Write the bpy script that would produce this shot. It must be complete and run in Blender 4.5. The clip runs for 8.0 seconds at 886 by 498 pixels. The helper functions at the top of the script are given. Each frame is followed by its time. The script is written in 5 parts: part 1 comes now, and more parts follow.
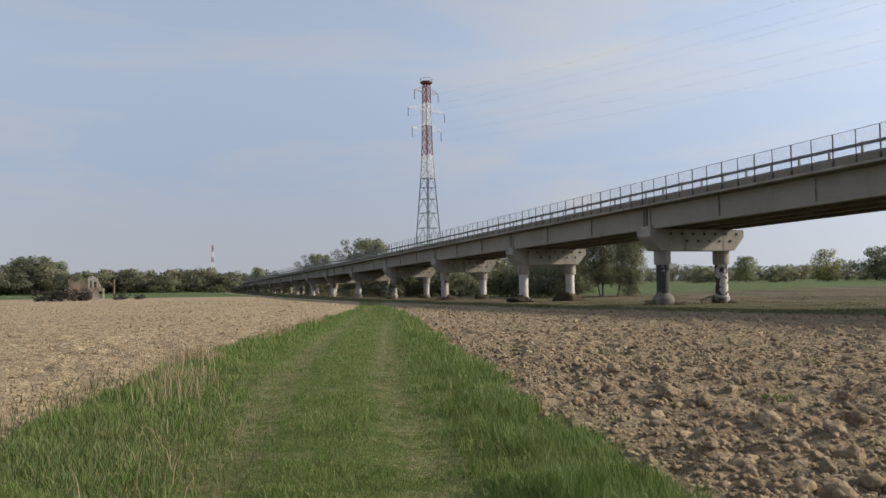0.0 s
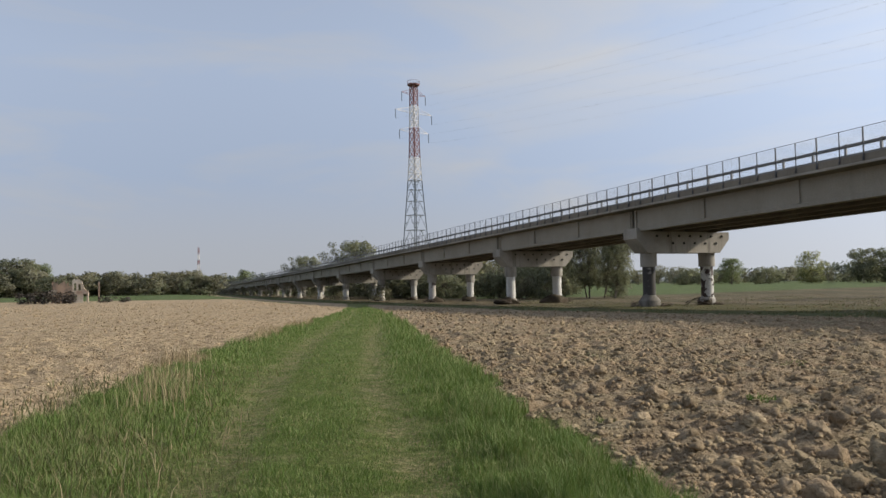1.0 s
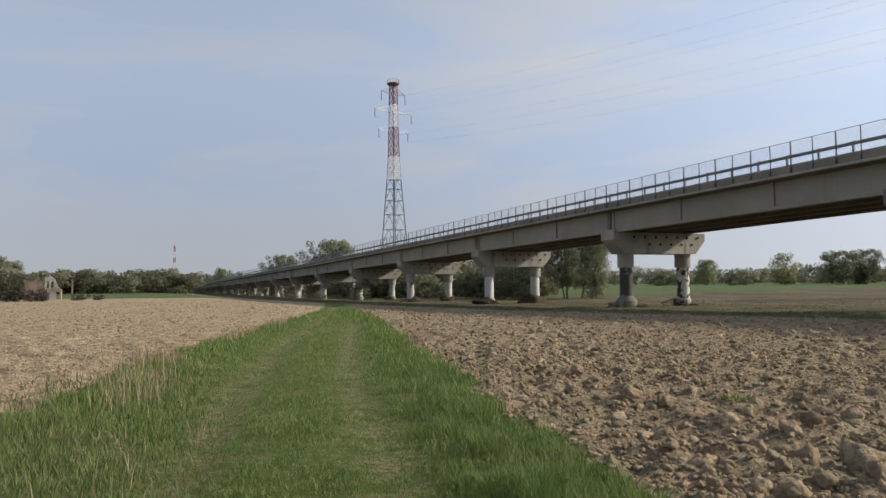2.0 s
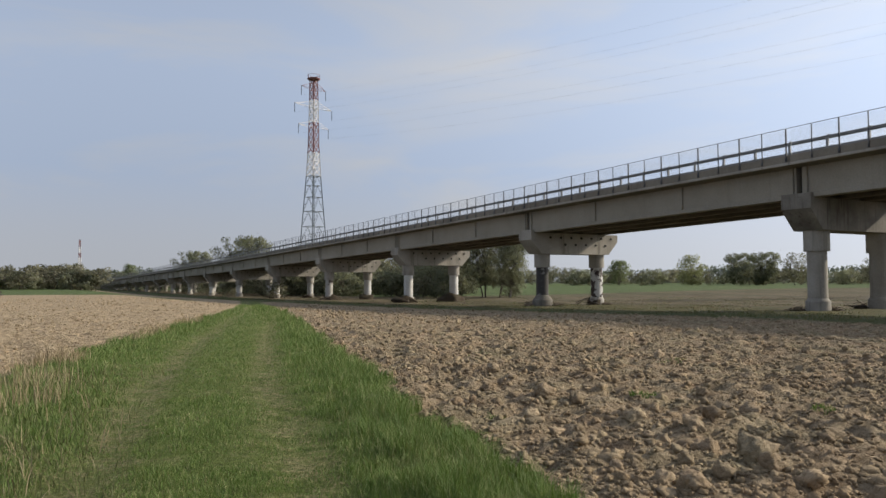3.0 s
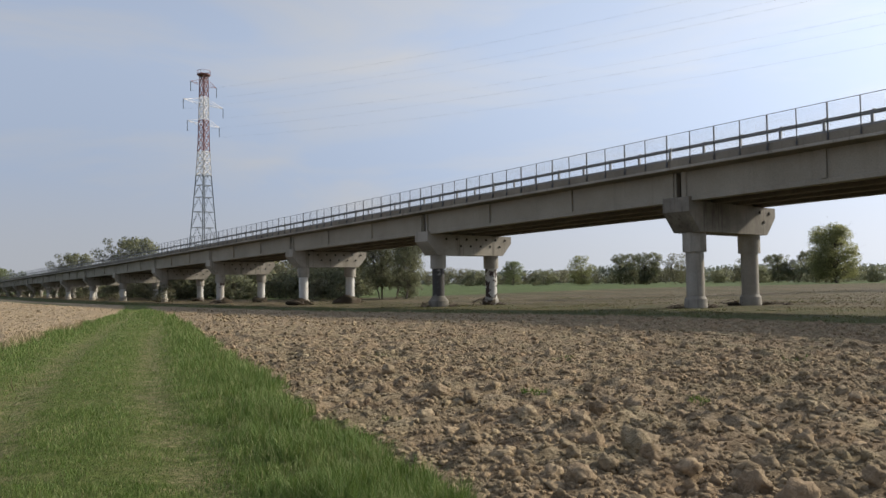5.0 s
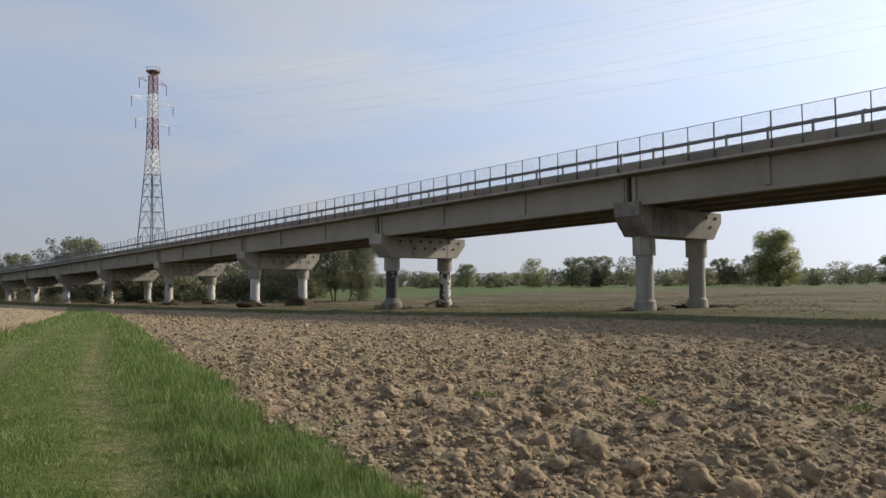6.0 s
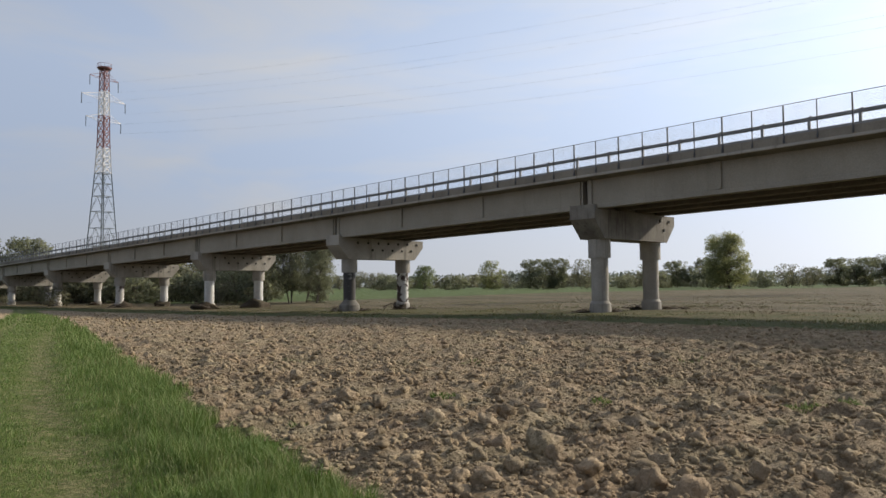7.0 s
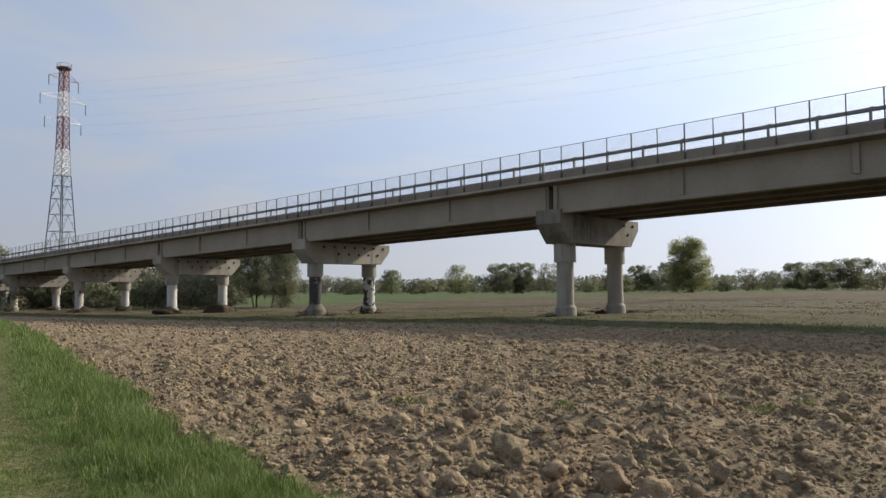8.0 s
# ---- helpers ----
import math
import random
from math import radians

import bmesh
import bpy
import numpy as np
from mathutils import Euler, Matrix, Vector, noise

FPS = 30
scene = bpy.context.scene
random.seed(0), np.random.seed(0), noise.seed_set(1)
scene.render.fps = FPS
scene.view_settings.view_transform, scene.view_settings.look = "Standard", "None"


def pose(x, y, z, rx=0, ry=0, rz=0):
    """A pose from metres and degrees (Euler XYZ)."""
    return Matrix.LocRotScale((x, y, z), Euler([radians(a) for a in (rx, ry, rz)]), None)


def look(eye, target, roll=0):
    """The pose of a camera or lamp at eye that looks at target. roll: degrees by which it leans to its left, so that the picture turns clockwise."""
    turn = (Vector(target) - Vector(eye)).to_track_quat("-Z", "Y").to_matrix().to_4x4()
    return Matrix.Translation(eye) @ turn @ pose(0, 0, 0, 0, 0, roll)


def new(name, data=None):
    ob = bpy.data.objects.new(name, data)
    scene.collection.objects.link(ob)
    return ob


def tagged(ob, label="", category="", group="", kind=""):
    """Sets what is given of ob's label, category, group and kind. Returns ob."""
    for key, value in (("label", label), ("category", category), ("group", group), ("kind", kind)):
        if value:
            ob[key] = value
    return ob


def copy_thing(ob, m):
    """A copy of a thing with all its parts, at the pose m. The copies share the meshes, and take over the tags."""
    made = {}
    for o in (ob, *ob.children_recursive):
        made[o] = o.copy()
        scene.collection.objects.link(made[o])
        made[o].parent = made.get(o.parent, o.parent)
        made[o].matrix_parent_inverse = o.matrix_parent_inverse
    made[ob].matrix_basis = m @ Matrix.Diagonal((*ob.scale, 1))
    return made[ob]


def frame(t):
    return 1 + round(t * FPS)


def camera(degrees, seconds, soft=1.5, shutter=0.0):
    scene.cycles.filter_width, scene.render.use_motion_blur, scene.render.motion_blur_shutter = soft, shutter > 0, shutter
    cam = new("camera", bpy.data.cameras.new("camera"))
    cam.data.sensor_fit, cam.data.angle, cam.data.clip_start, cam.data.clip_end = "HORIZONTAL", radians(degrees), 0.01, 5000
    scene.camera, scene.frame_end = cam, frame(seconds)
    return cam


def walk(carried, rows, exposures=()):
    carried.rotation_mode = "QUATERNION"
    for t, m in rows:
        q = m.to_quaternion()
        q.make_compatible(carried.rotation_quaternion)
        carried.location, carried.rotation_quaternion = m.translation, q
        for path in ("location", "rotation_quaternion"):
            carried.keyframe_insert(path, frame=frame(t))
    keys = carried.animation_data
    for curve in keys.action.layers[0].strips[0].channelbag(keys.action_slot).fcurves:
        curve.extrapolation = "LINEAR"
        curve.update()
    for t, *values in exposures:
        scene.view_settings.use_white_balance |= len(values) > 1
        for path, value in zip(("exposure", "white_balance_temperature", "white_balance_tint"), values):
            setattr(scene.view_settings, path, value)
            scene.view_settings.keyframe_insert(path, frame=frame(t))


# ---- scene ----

# ------------------------------------------------------------------ camera: one spot on the grass track, turning right
cam = camera(62.0, 8.0, soft=1.5)
EYE = 1.6
ROWS = [
    (0.0, 92.610, 0.893, -0.096),
    (0.5, 92.679, 0.850, -0.614),
    (1.0, 92.768, 0.954, -1.078),
    (2.3, 92.665, 0.571, -4.321),
    (2.5, 92.632, 0.538, -5.757),
    (3.0, 92.545, 0.245, -8.997),
    (3.5, 92.679, 0.418, -11.239),
    (4.0, 92.690, 0.457, -13.338),
    (4.5, 92.615, 0.644, -15.166),
    (6.0, 92.732, 0.534, -20.573),
    (6.5, 92.831, 0.475, -22.184),
    (7.0, 92.851, 0.484, -23.838),
    (7.5, 92.979, 0.417, -25.271),
    (8.0, 93.152, 0.545, -26.418),
]
ARM = 0.19                  # the camera is held in front of the turning body
walk(cam, [(t, pose(-ARM * math.sin(radians(rz)), ARM * (math.cos(radians(rz)) - 1), EYE, rx, ry, rz)) for t, rx, ry, rz in ROWS])

# ------------------------------------------------------------------ light: low spring sun from behind the bridge, hazy sky
SUN_AZ, SUN_EL = 88.0, 27.0
scene.view_settings.exposure = 0.30


def nodes_of(tree):
    tree.nodes.clear()
    return tree.nodes, tree.links


def build_world():
    world = bpy.data.worlds.new("hazy_sky")
    world.use_nodes = True
    scene.world = world
    N, L = nodes_of(world.node_tree)
    out = N.new("ShaderNodeOutputWorld")
    bg = N.new("ShaderNodeBackground")
    sky = N.new("ShaderNodeTexSky")
    sky.sky_type = "NISHITA"
    sky.sun_disc = False
    sky.sun_elevation = radians(SUN_EL)
    sky.sun_rotation = radians(SUN_AZ)
    sky.air_density, sky.dust_density, sky.ozone_density = 1.0, 0.6, 2.0
    bg.inputs["Strength"].default_value = 0.21
    # thin streaky cirrus, stretched along the horizon
    co = N.new("ShaderNodeTexCoord")
    mp = N.new("ShaderNodeMapping")
    mp.inputs["Scale"].default_value = (1.6, 1.2, 7.0)
    mp.inputs["Rotation"].default_value = (0.12, -0.10, 0.4)
    nz = N.new("ShaderNodeTexNoise")
    nz.inputs["Scale"].default_value = 1.5
    nz.inputs["Detail"].default_value = 7.0
    nz.inputs["Roughness"].default_value = 0.55
    nz.inputs["Distortion"].default_value = 0.6
    ramp = N.new("ShaderNodeValToRGB")
    ramp.color_ramp.elements[0].position, ramp.color_ramp.elements[1].position = 0.44, 0.70
    ramp.color_ramp.elements[0].color, ramp.color_ramp.elements[1].color = (0.60, 0.60, 0.60, 1), (0.97, 0.97, 0.97, 1)
    # veil colour: the sky's own brightness with the blue taken out
    bw = N.new("ShaderNodeRGBToBW")
    veil = N.new("ShaderNodeMix")
    veil.data_type, veil.blend_type = "RGBA", "MULTIPLY"
    veil.inputs[0].default_value = 1.0
    veil.inputs[7].default_value = (1.215, 1.265, 1.365, 1)
    mix = N.new("ShaderNodeMix")
    mix.data_type = "RGBA"
    L.new(co.outputs["Generated"], mp.inputs["Vector"])
    L.new(mp.outputs[0], nz.inputs["Vector"])
    L.new(nz.outputs[0], ramp.inputs[0])
    # haze evens the sky out downwards: the look-up is lifted off the horizon
    lift = N.new("ShaderNodeVectorMath")
    lift.operation = "MULTIPLY_ADD"
    lift.inputs[1].default_value = (1.0, 1.0, 0.42)
    lift.inputs[2].default_value = (0.0, 0.0, 0.42)
    L.new(co.outputs["Generated"], lift.inputs[0])
    unit = N.new("ShaderNodeVectorMath")
    unit.operation = "NORMALIZE"
    L.new(lift.outputs[0], unit.inputs[0])
    L.new(unit.outputs[0], sky.inputs[0])
    L.new(sky.outputs[0], bw.inputs[0])
    L.new(bw.outputs[0], veil.inputs[6])
    split = N.new("ShaderNodeSeparateXYZ")
    L.new(co.outputs["Generated"], split.inputs[0])
    band = N.new("ShaderNodeMapRange")
    band.interpolation_type = "SMOOTHSTEP"
    band.inputs[1].default_value, band.inputs[2].default_value = 0.0, 0.34
    band.inputs[3].default_value, band.inputs[4].default_value = 0.97, 0.0
    L.new(split.outputs[2], band.inputs[0])
    cover = N.new("ShaderNodeMath")
    cover.operation = "MAXIMUM"
    L.new(ramp.outputs[0], cover.inputs[0])
    L.new(band.outputs[0], cover.inputs[1])
    L.new(cover.outputs[0], mix.inputs[0])
    L.new(sky.outputs[0], mix.inputs[6])
    L.new(veil.outputs[2], mix.inputs[7])
    # the haze near the ground takes some of the light
    sep = N.new("ShaderNodeSeparateXYZ")
    L.new(co.outputs["Generated"], sep.inputs[0])
    dim = N.new("ShaderNodeMapRange")
    dim.inputs[1].default_value, dim.inputs[2].default_value = 0.0, 0.28
    dim.inputs[3].default_value, dim.inputs[4].default_value = 0.70, 1.0
    L.new(sep.outputs[2], dim.inputs[0])
    low = N.new("ShaderNodeMix")
    low.data_type, low.blend_type = "RGBA", "MULTIPLY"
    low.inputs[0].default_value = 1.0
    L.new(mix.outputs[2], low.inputs[6])
    L.new(dim.outputs[0], low.inputs[7])
    L.new(low.outputs[2], bg.inputs["Color"])
    L.new(bg.outputs[0], out.inputs[0])


build_world()
sun = new("sun", bpy.data.lights.new("sun", "SUN"))
sun.data.energy, sun.data.angle, sun.data.color = 4.0, radians(0.8), (1.0, 0.90, 0.74)
_az, _el = radians(SUN_AZ), radians(SUN_EL)
sun.matrix_world = look((0, 0, 50), (-math.sin(_az) * math.cos(_el), -math.cos(_az) * math.cos(_el), 50 - math.sin(_el)))

# ------------------------------------------------------------------ the bridge's own axes and the plan
PHI = radians(-20.8)
U = Vector((math.sin(PHI), math.cos(PHI), 0))        # along the bridge, away
W = Vector((math.cos(PHI), -math.sin(PHI), 0))       # across the bridge, away
P_FACE = 35.7                                        # near girder face
SPAN, S_A = 24.0, 24.3                               # pier spacing, first pier
GRADE = 0.0172


def along(s, p, z=0.0):
    return U * s + W * p + Vector((0, 0, z))


def slab_z(s):
    """Top of the deck edge: falls steadily, then levels out far off."""
    if s < 150:
        return 8.58 - GRADE * s
    return max(2.2, 8.58 - GRADE * 150 - 0.0135 * (s - 150))


def path_right(y):
    return 2.08 - 0.108 * y


def path_left(y):
    return np.interp(y, [0, 7.4, 12, 23, 44, 60, 110], [-3.2, -4.2, -5.1, -5.6, -5.2, -6.5, -12.0])


# ------------------------------------------------------------------ numeric noise for relief and scatter
def lattice(ix, iy, seed):
    h = (ix.astype(np.int64) * 374761393 + iy.astype(np.int64) * 668265263 + seed * 974634777) & 0x7FFFFFFF
    h = ((h ^ (h >> 13)) * 1274126177) & 0x7FFFFFFF
    return ((h ^ (h >> 16)) & 0xFFFF) / 65535.0


def vnoise(x, y, scale, seed=0):
    x, y = np.asarray(x) / scale, np.asarray(y) / scale
    ix, iy = np.floor(x), np.floor(y)
    fx, fy = x - ix, y - iy
    fx, fy = fx * fx * (3 - 2 * fx), fy * fy * (3 - 2 * fy)
    a, b = lattice(ix, iy, seed), lattice(ix + 1, iy, seed)
    c, d = lattice(ix, iy + 1, seed), lattice(ix + 1, iy + 1, seed)
    return (a * (1 - fx) + b * fx) * (1 - fy) + (c * (1 - fx) + d * fx) * fy - 0.5


def step01(a, b, x):
    t = np.clip((x - a) / (b - a), 0, 1)
    return t * t * (3 - 2 * t)


def zones(x, y):
    """Weights of the grass track, the right and the left ploughed field."""
    s = x * U.x + y * U.y
    p = x * W.x + y * W.y
    wob = 0.5 * vnoise(x, y, 1.1, 5) + 0.35 * vnoise(x, y, 0.35, 6)
    end = 1 - step01(26.0, 27.5, p + wob)
    right = step01(0.0, 0.35, x - path_right(y) + wob) * end * step01(-60, -40, y)
    far = 1 - step01(104, 108, y + 0.06 * x + wob)
    left = step01(0.0, 0.35, path_left(y) - x + wob) * far * (1 - step01(25.8, 27.2, p + wob))
    return right, left


def ground_z(x, y):
    x, y = np.asarray(x, float), np.asarray(y, float)
    right, left = zones(x, y)
    r = np.hypot(x, y)
    near = 1 - step01(45, 110, r)
    p = x * W.x + y * W.y
    # furrows run along the track
    a = vnoise(x, y, 0.50, 2)
    big = (0.09 * vnoise(x, y, 1.7, 1) + 0.13 * np.sign(a) * np.abs(2 * a) ** 1.6 * 0.5 + 0.12 * vnoise(x, y, 0.25, 3)
           + 0.105 * vnoise(x + 0.07 * y, y, 0.145, 4) * (1 + vnoise(x, y, 2.2, 8)))
    fine = 0.09 * vnoise(x, y, 1.3, 11) + 0.13 * vnoise(x, y, 0.42, 12) + 0.085 * vnoise(x, y, 0.19, 13)
    z = right * near * (big - 0.02) + left * near * (fine - 0.05)
    track = (1 - right) * (1 - left) * (1 - step01(40, 60, y)) * (np.abs(x) < 30)
    mid = 0.5 * (path_right(y) + path_left(y))
    rut = np.exp(-((x - mid + 0.55) / 0.32) ** 2) + np.exp(-((x - mid - 1.25) / 0.32) ** 2)
    z = z + track * (0.03 * vnoise(x, y, 0.9, 21) - 0.05 * rut)
    # the flood plain under the bridge falls away towards the river
    s = x * U.x + y * U.y
    z = z + np.interp(s, [20, 48, 72, 118, 163, 400], [0.03, -0.42, -0.66, -0.98, -1.20, -1.40]) * step01(11, 21, p) * (1 - step01(70, 130, p))
    return z


# ------------------------------------------------------------------ materials
def shader(name, rough=0.8, metal=0.0, spec=0.3):
    m = bpy.data.materials.new(name)
    m.use_nodes = True
    N, L = nodes_of(m.node_tree)
    out = N.new("ShaderNodeOutputMaterial")
    b = N.new("ShaderNodeBsdfPrincipled")
    b.inputs["Roughness"].default_value = rough
    b.inputs["Metallic"].default_value = metal
    b.inputs["Specular IOR Level"].default_value = spec
    L.new(b.outputs[0], out.inputs[0])
    return m, N, L, b


def noise_node(N, L, vec, scale, detail=6.0, rough=0.6):
    n = N.new("ShaderNodeTexNoise")
    n.inputs["Scale"].default_value = scale
    n.inputs["Detail"].default_value = detail
    n.inputs["Roughness"].default_value = rough
    if vec is not None:
        L.new(vec, n.inputs["Vector"])
    return n.outputs[0]


def ramp_node(N, L, fac, stops):
    r = N.new("ShaderNodeValToRGB")
    e = r.color_ramp.elements
    while len(e) < len(stops):
        e.new(0.5)
    for k, (pos, col) in zip(e, stops):
        k.position = pos
        k.color = (*col, 1) if len(col) == 3 else col
    L.new(fac, r.inputs[0])
    return r.outputs[0]


def mixc(N, L, fac, a, b, mode="MIX"):
    m = N.new("ShaderNodeMix")
    m.data_type, m.blend_type = "RGBA", mode
    for sock, v in ((m.inputs[0], fac), (m.inputs[6], a), (m.inputs[7], b)):
        if isinstance(v, (int, float)):
            sock.default_value = v
        elif isinstance(v, tuple):
            sock.default_value = (*v, 1)
        else:
            L.new(v, sock)
    return m.outputs[2]


def calc(N, L, op, *args):
    m = N.new("ShaderNodeMath")
    m.operation = op
    for i, v in enumerate(args):
        if isinstance(v, (int, float)):
            m.inputs[i].default_value = v
        else:
            L.new(v, m.inputs[i])
    return m.outputs[0]


def smooth(N, L, v, lo, hi):
    m = N.new("ShaderNodeMapRange")
    m.interpolation_type = "SMOOTHSTEP"
    L.new(v, m.inputs[0])
    m.inputs[1].default_value, m.inputs[2].default_value = lo, hi
    return m.outputs[0]


def bump(N, L, b, height, dist, strength=1.0):
    n = N.new("ShaderNodeBump")
    n.inputs["Strength"].default_value = strength
    n.inputs["Distance"].default_value = dist
    L.new(height, n.inputs["Height"])
    L.new(n.outputs[0], b.inputs["Normal"])


def place(N):
    return N.new("ShaderNodeNewGeometry").outputs["Position"]


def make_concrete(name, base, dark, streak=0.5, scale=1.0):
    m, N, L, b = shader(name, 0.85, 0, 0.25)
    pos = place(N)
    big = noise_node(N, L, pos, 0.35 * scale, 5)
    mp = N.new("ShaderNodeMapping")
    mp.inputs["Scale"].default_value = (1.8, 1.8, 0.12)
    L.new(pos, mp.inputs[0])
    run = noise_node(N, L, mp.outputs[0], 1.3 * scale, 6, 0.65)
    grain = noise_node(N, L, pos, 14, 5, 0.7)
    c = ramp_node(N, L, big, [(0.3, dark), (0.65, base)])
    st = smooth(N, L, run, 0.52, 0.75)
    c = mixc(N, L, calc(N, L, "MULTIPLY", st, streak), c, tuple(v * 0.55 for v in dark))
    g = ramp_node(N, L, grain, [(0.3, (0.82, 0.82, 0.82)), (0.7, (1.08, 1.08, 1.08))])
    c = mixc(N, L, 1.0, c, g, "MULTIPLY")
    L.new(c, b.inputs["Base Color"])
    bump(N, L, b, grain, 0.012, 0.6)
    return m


CONCRETE = make_concrete("weathered_concrete", (0.315, 0.292, 0.245), (0.25, 0.23, 0.19), 0.22)
# darker copy for inner beams and cross walls: under-deck shade put into colour
CONCRETE_UNDER = make_concrete("shaded_beam_concrete", (0.19, 0.165, 0.14), (0.12, 0.104, 0.09), 0.5)
CONCRETE_EDGE = make_concrete("stained_edge_concrete", (0.255, 0.232, 0.192), (0.165, 0.15, 0.124), 0.55)
CONCRETE_PIER = make_concrete("pale_pier_concrete", (0.375, 0.35, 0.308), (0.225, 0.207, 0.178), 0.8)


def make_peeling(name, paint, under, lo, hi, scale):
    """Painted column whose coat has flaked off in patches."""
    m, N, L, b = shader(name, 0.7, 0, 0.3)
    pos = place(N)
    n = noise_node(N, L, pos, scale, 5, 0.55)
    g = noise_node(N, L, pos, 11, 5, 0.7)
    f = smooth(N, L, n, lo, hi)
    pc = ramp_node(N, L, g, [(0.3, tuple(v * 0.7 for v in paint)), (0.7, tuple(min(1, v * 1.15) for v in paint))])
    uc = ramp_node(N, L, g, [(0.3, tuple(v * 0.75 for v in under)), (0.7, under)])
    L.new(mixc(N, L, f, pc, uc), b.inputs["Base Color"])
    bump(N, L, b, f, 0.01, 0.6)
    return m


CONCRETE_DAMP = make_concrete("damp_stained_concrete", (0.27, 0.25, 0.215), (0.115, 0.105, 0.09), 0.95, 1.6)
COLUMN_WHITE = make_concrete("limewashed_column", (0.60, 0.59, 0.56), (0.40, 0.39, 0.365), 0.55, 1.5)
BLACKENED = make_peeling("black_bitumen_coat", (0.055, 0.052, 0.050), (0.26, 0.25, 0.235), 0.60, 0.70, 1.7)
FLAKED = make_peeling("flaked_white_and_black_coat", (0.56, 0.55, 0.52), (0.07, 0.05, 0.045), 0.50, 0.55, 1.5)
STAINED = make_peeling("brown_stained_column", (0.42, 0.40, 0.37), (0.13, 0.09, 0.075), 0.55, 0.62, 0.9)
MUDDY = make_peeling("mud_stained_footing", (0.36, 0.34, 0.30), (0.15, 0.10, 0.075), 0.50, 0.60, 1.4)


def make_metal(name, col, rough, metal):
    m, N, L, b = shader(name, rough, metal, 0.4)
    pos = place(N)
    n = noise_node(N, L, pos, 2.3, 6, 0.65)
    c = ramp_node(N, L, n, [(0.35, tuple(v * 0.72 for v in col)), (0.65, col)])
    L.new(c, b.inputs["Base Color"])
    return m


GALV = make_metal("dull_galvanised_steel", (0.26, 0.27, 0.28), 0.6, 0.35)
GALV_DARK = make_metal("dark_weathered_steel", (0.11, 0.115, 0.125), 0.65, 0.3)
PYLON_GREY = make_metal("grey_pylon_steel", (0.15, 0.17, 0.18), 0.65, 0.2)
PYLON_RED = make_metal("faded_red_paint", (0.25, 0.115, 0.115), 0.6, 0.0)
PYLON_WHITE = make_metal("white_paint", (0.68, 0.65, 0.64), 0.6, 0.0)
INSULATOR = make_metal("dark_glass_insulator", (0.10, 0.12, 0.14), 0.35, 0.0)
CABLE = make_metal("aluminium_cable", (0.25, 0.27, 0.30), 0.6, 0.3)
DARKGAP = make_metal("dark_rubber_joint", (0.03, 0.03, 0.03), 0.9, 0.0)


def make_soil_piece(name, light, dark):
    """Clods: colour differs from lump to lump."""
    m, N, L, b = shader(name, 0.95, 0, 0.15)
    geo = N.new("ShaderNodeNewGeometry")
    info = N.new("ShaderNodeObjectInfo")
    pos = geo.outputs["Position"]
    r = calc(N, L, "FRACT", calc(N, L, "ADD", geo.outputs["Random Per Island"], info.outputs["Random"]))
    g = noise_node(N, L, pos, 26, 6, 0.7)
    w = noise_node(N, L, pos, 2.0, 4)
    c = mixc(N, L, w, dark, light)
    t = ramp_node(N, L, r, [(0.0, (0.74, 0.72, 0.70)), (0.5, (0.95, 0.94, 0.92)), (1.0, (1.18, 1.17, 1.14))])
    c = mixc(N, L, 1.0, c, t, "MULTIPLY")
    c = mixc(N, L, 1.0, c, ramp_node(N, L, g, [(0.3, (0.75, 0.74, 0.72)), (0.7, (1.1, 1.1, 1.1))]), "MULTIPLY")
    L.new(c, b.inputs["Base Color"])
    hue = ramp_node(N, L, noise_node(N, L, pos, 0.9, 5, 0.65), [(0.36, (0.96, 1.01, 0.98)), (0.50, (1.0, 1.0, 1.0)), (0.64, (1.045, 0.99, 0.97))])
    c = mixc(N, L, 1.0, c, hue, "MULTIPLY")
    L.new(c, b.inputs["Base Color"])
    lumps = noise_node(N, L, pos, 11, 5, 0.65)
    bump(N, L, b, calc(N, L, "ADD", calc(N, L, "MULTIPLY", g, 0.4), lumps), 0.06, 0.9)
    return m


SOIL_L, SOIL_D = (0.360, 0.286, 0.190), (0.255, 0.196, 0.126)
LEFT_L, LEFT_D = (0.425, 0.338, 0.222), (0.315, 0.243, 0.156)
CLOD = make_soil_piece("brown_clod_earth", SOIL_L, SOIL_D)
CLOD_BIG = make_soil_piece("darker_lump_earth", (0.38, 0.300, 0.205), (0.27, 0.21, 0.14))
CLOD_LEFT = make_soil_piece("pale_tilled_earth", LEFT_L, LEFT_D)


def make_blade(name, stops, trans=0.25, glow=1.0):
    m, N, L, b = shader(name, 0.6, 0, 0.3)
    geo = N.new("ShaderNodeNewGeometry")
    n = noise_node(N, L, geo.outputs["Position"], 0.9, 4)
    r = calc(N, L, "ADD", calc(N, L, "MULTIPLY", geo.outputs["Random Per Island"], 0.6), calc(N, L, "MULTIPLY", n, 0.5))
    c = ramp_node(N, L, r, stops)
    L.new(c, b.inputs["Base Color"])
    tr = N.new("ShaderNodeBsdfTranslucent")
    L.new(mixc(N, L, 1.0, c, (glow, glow, glow * 0.8), "MULTIPLY"), tr.inputs[0])
    mx = N.new("ShaderNodeMixShader")
    mx.inputs[0].default_value = trans
    L.new(b.outputs[0], mx.inputs[1])
    L.new(tr.outputs[0], mx.inputs[2])
    out = [k for k in N if k.bl_idname == "ShaderNodeOutputMaterial"][0]
    L.new(mx.outputs[0], out.inputs[0])
    return m


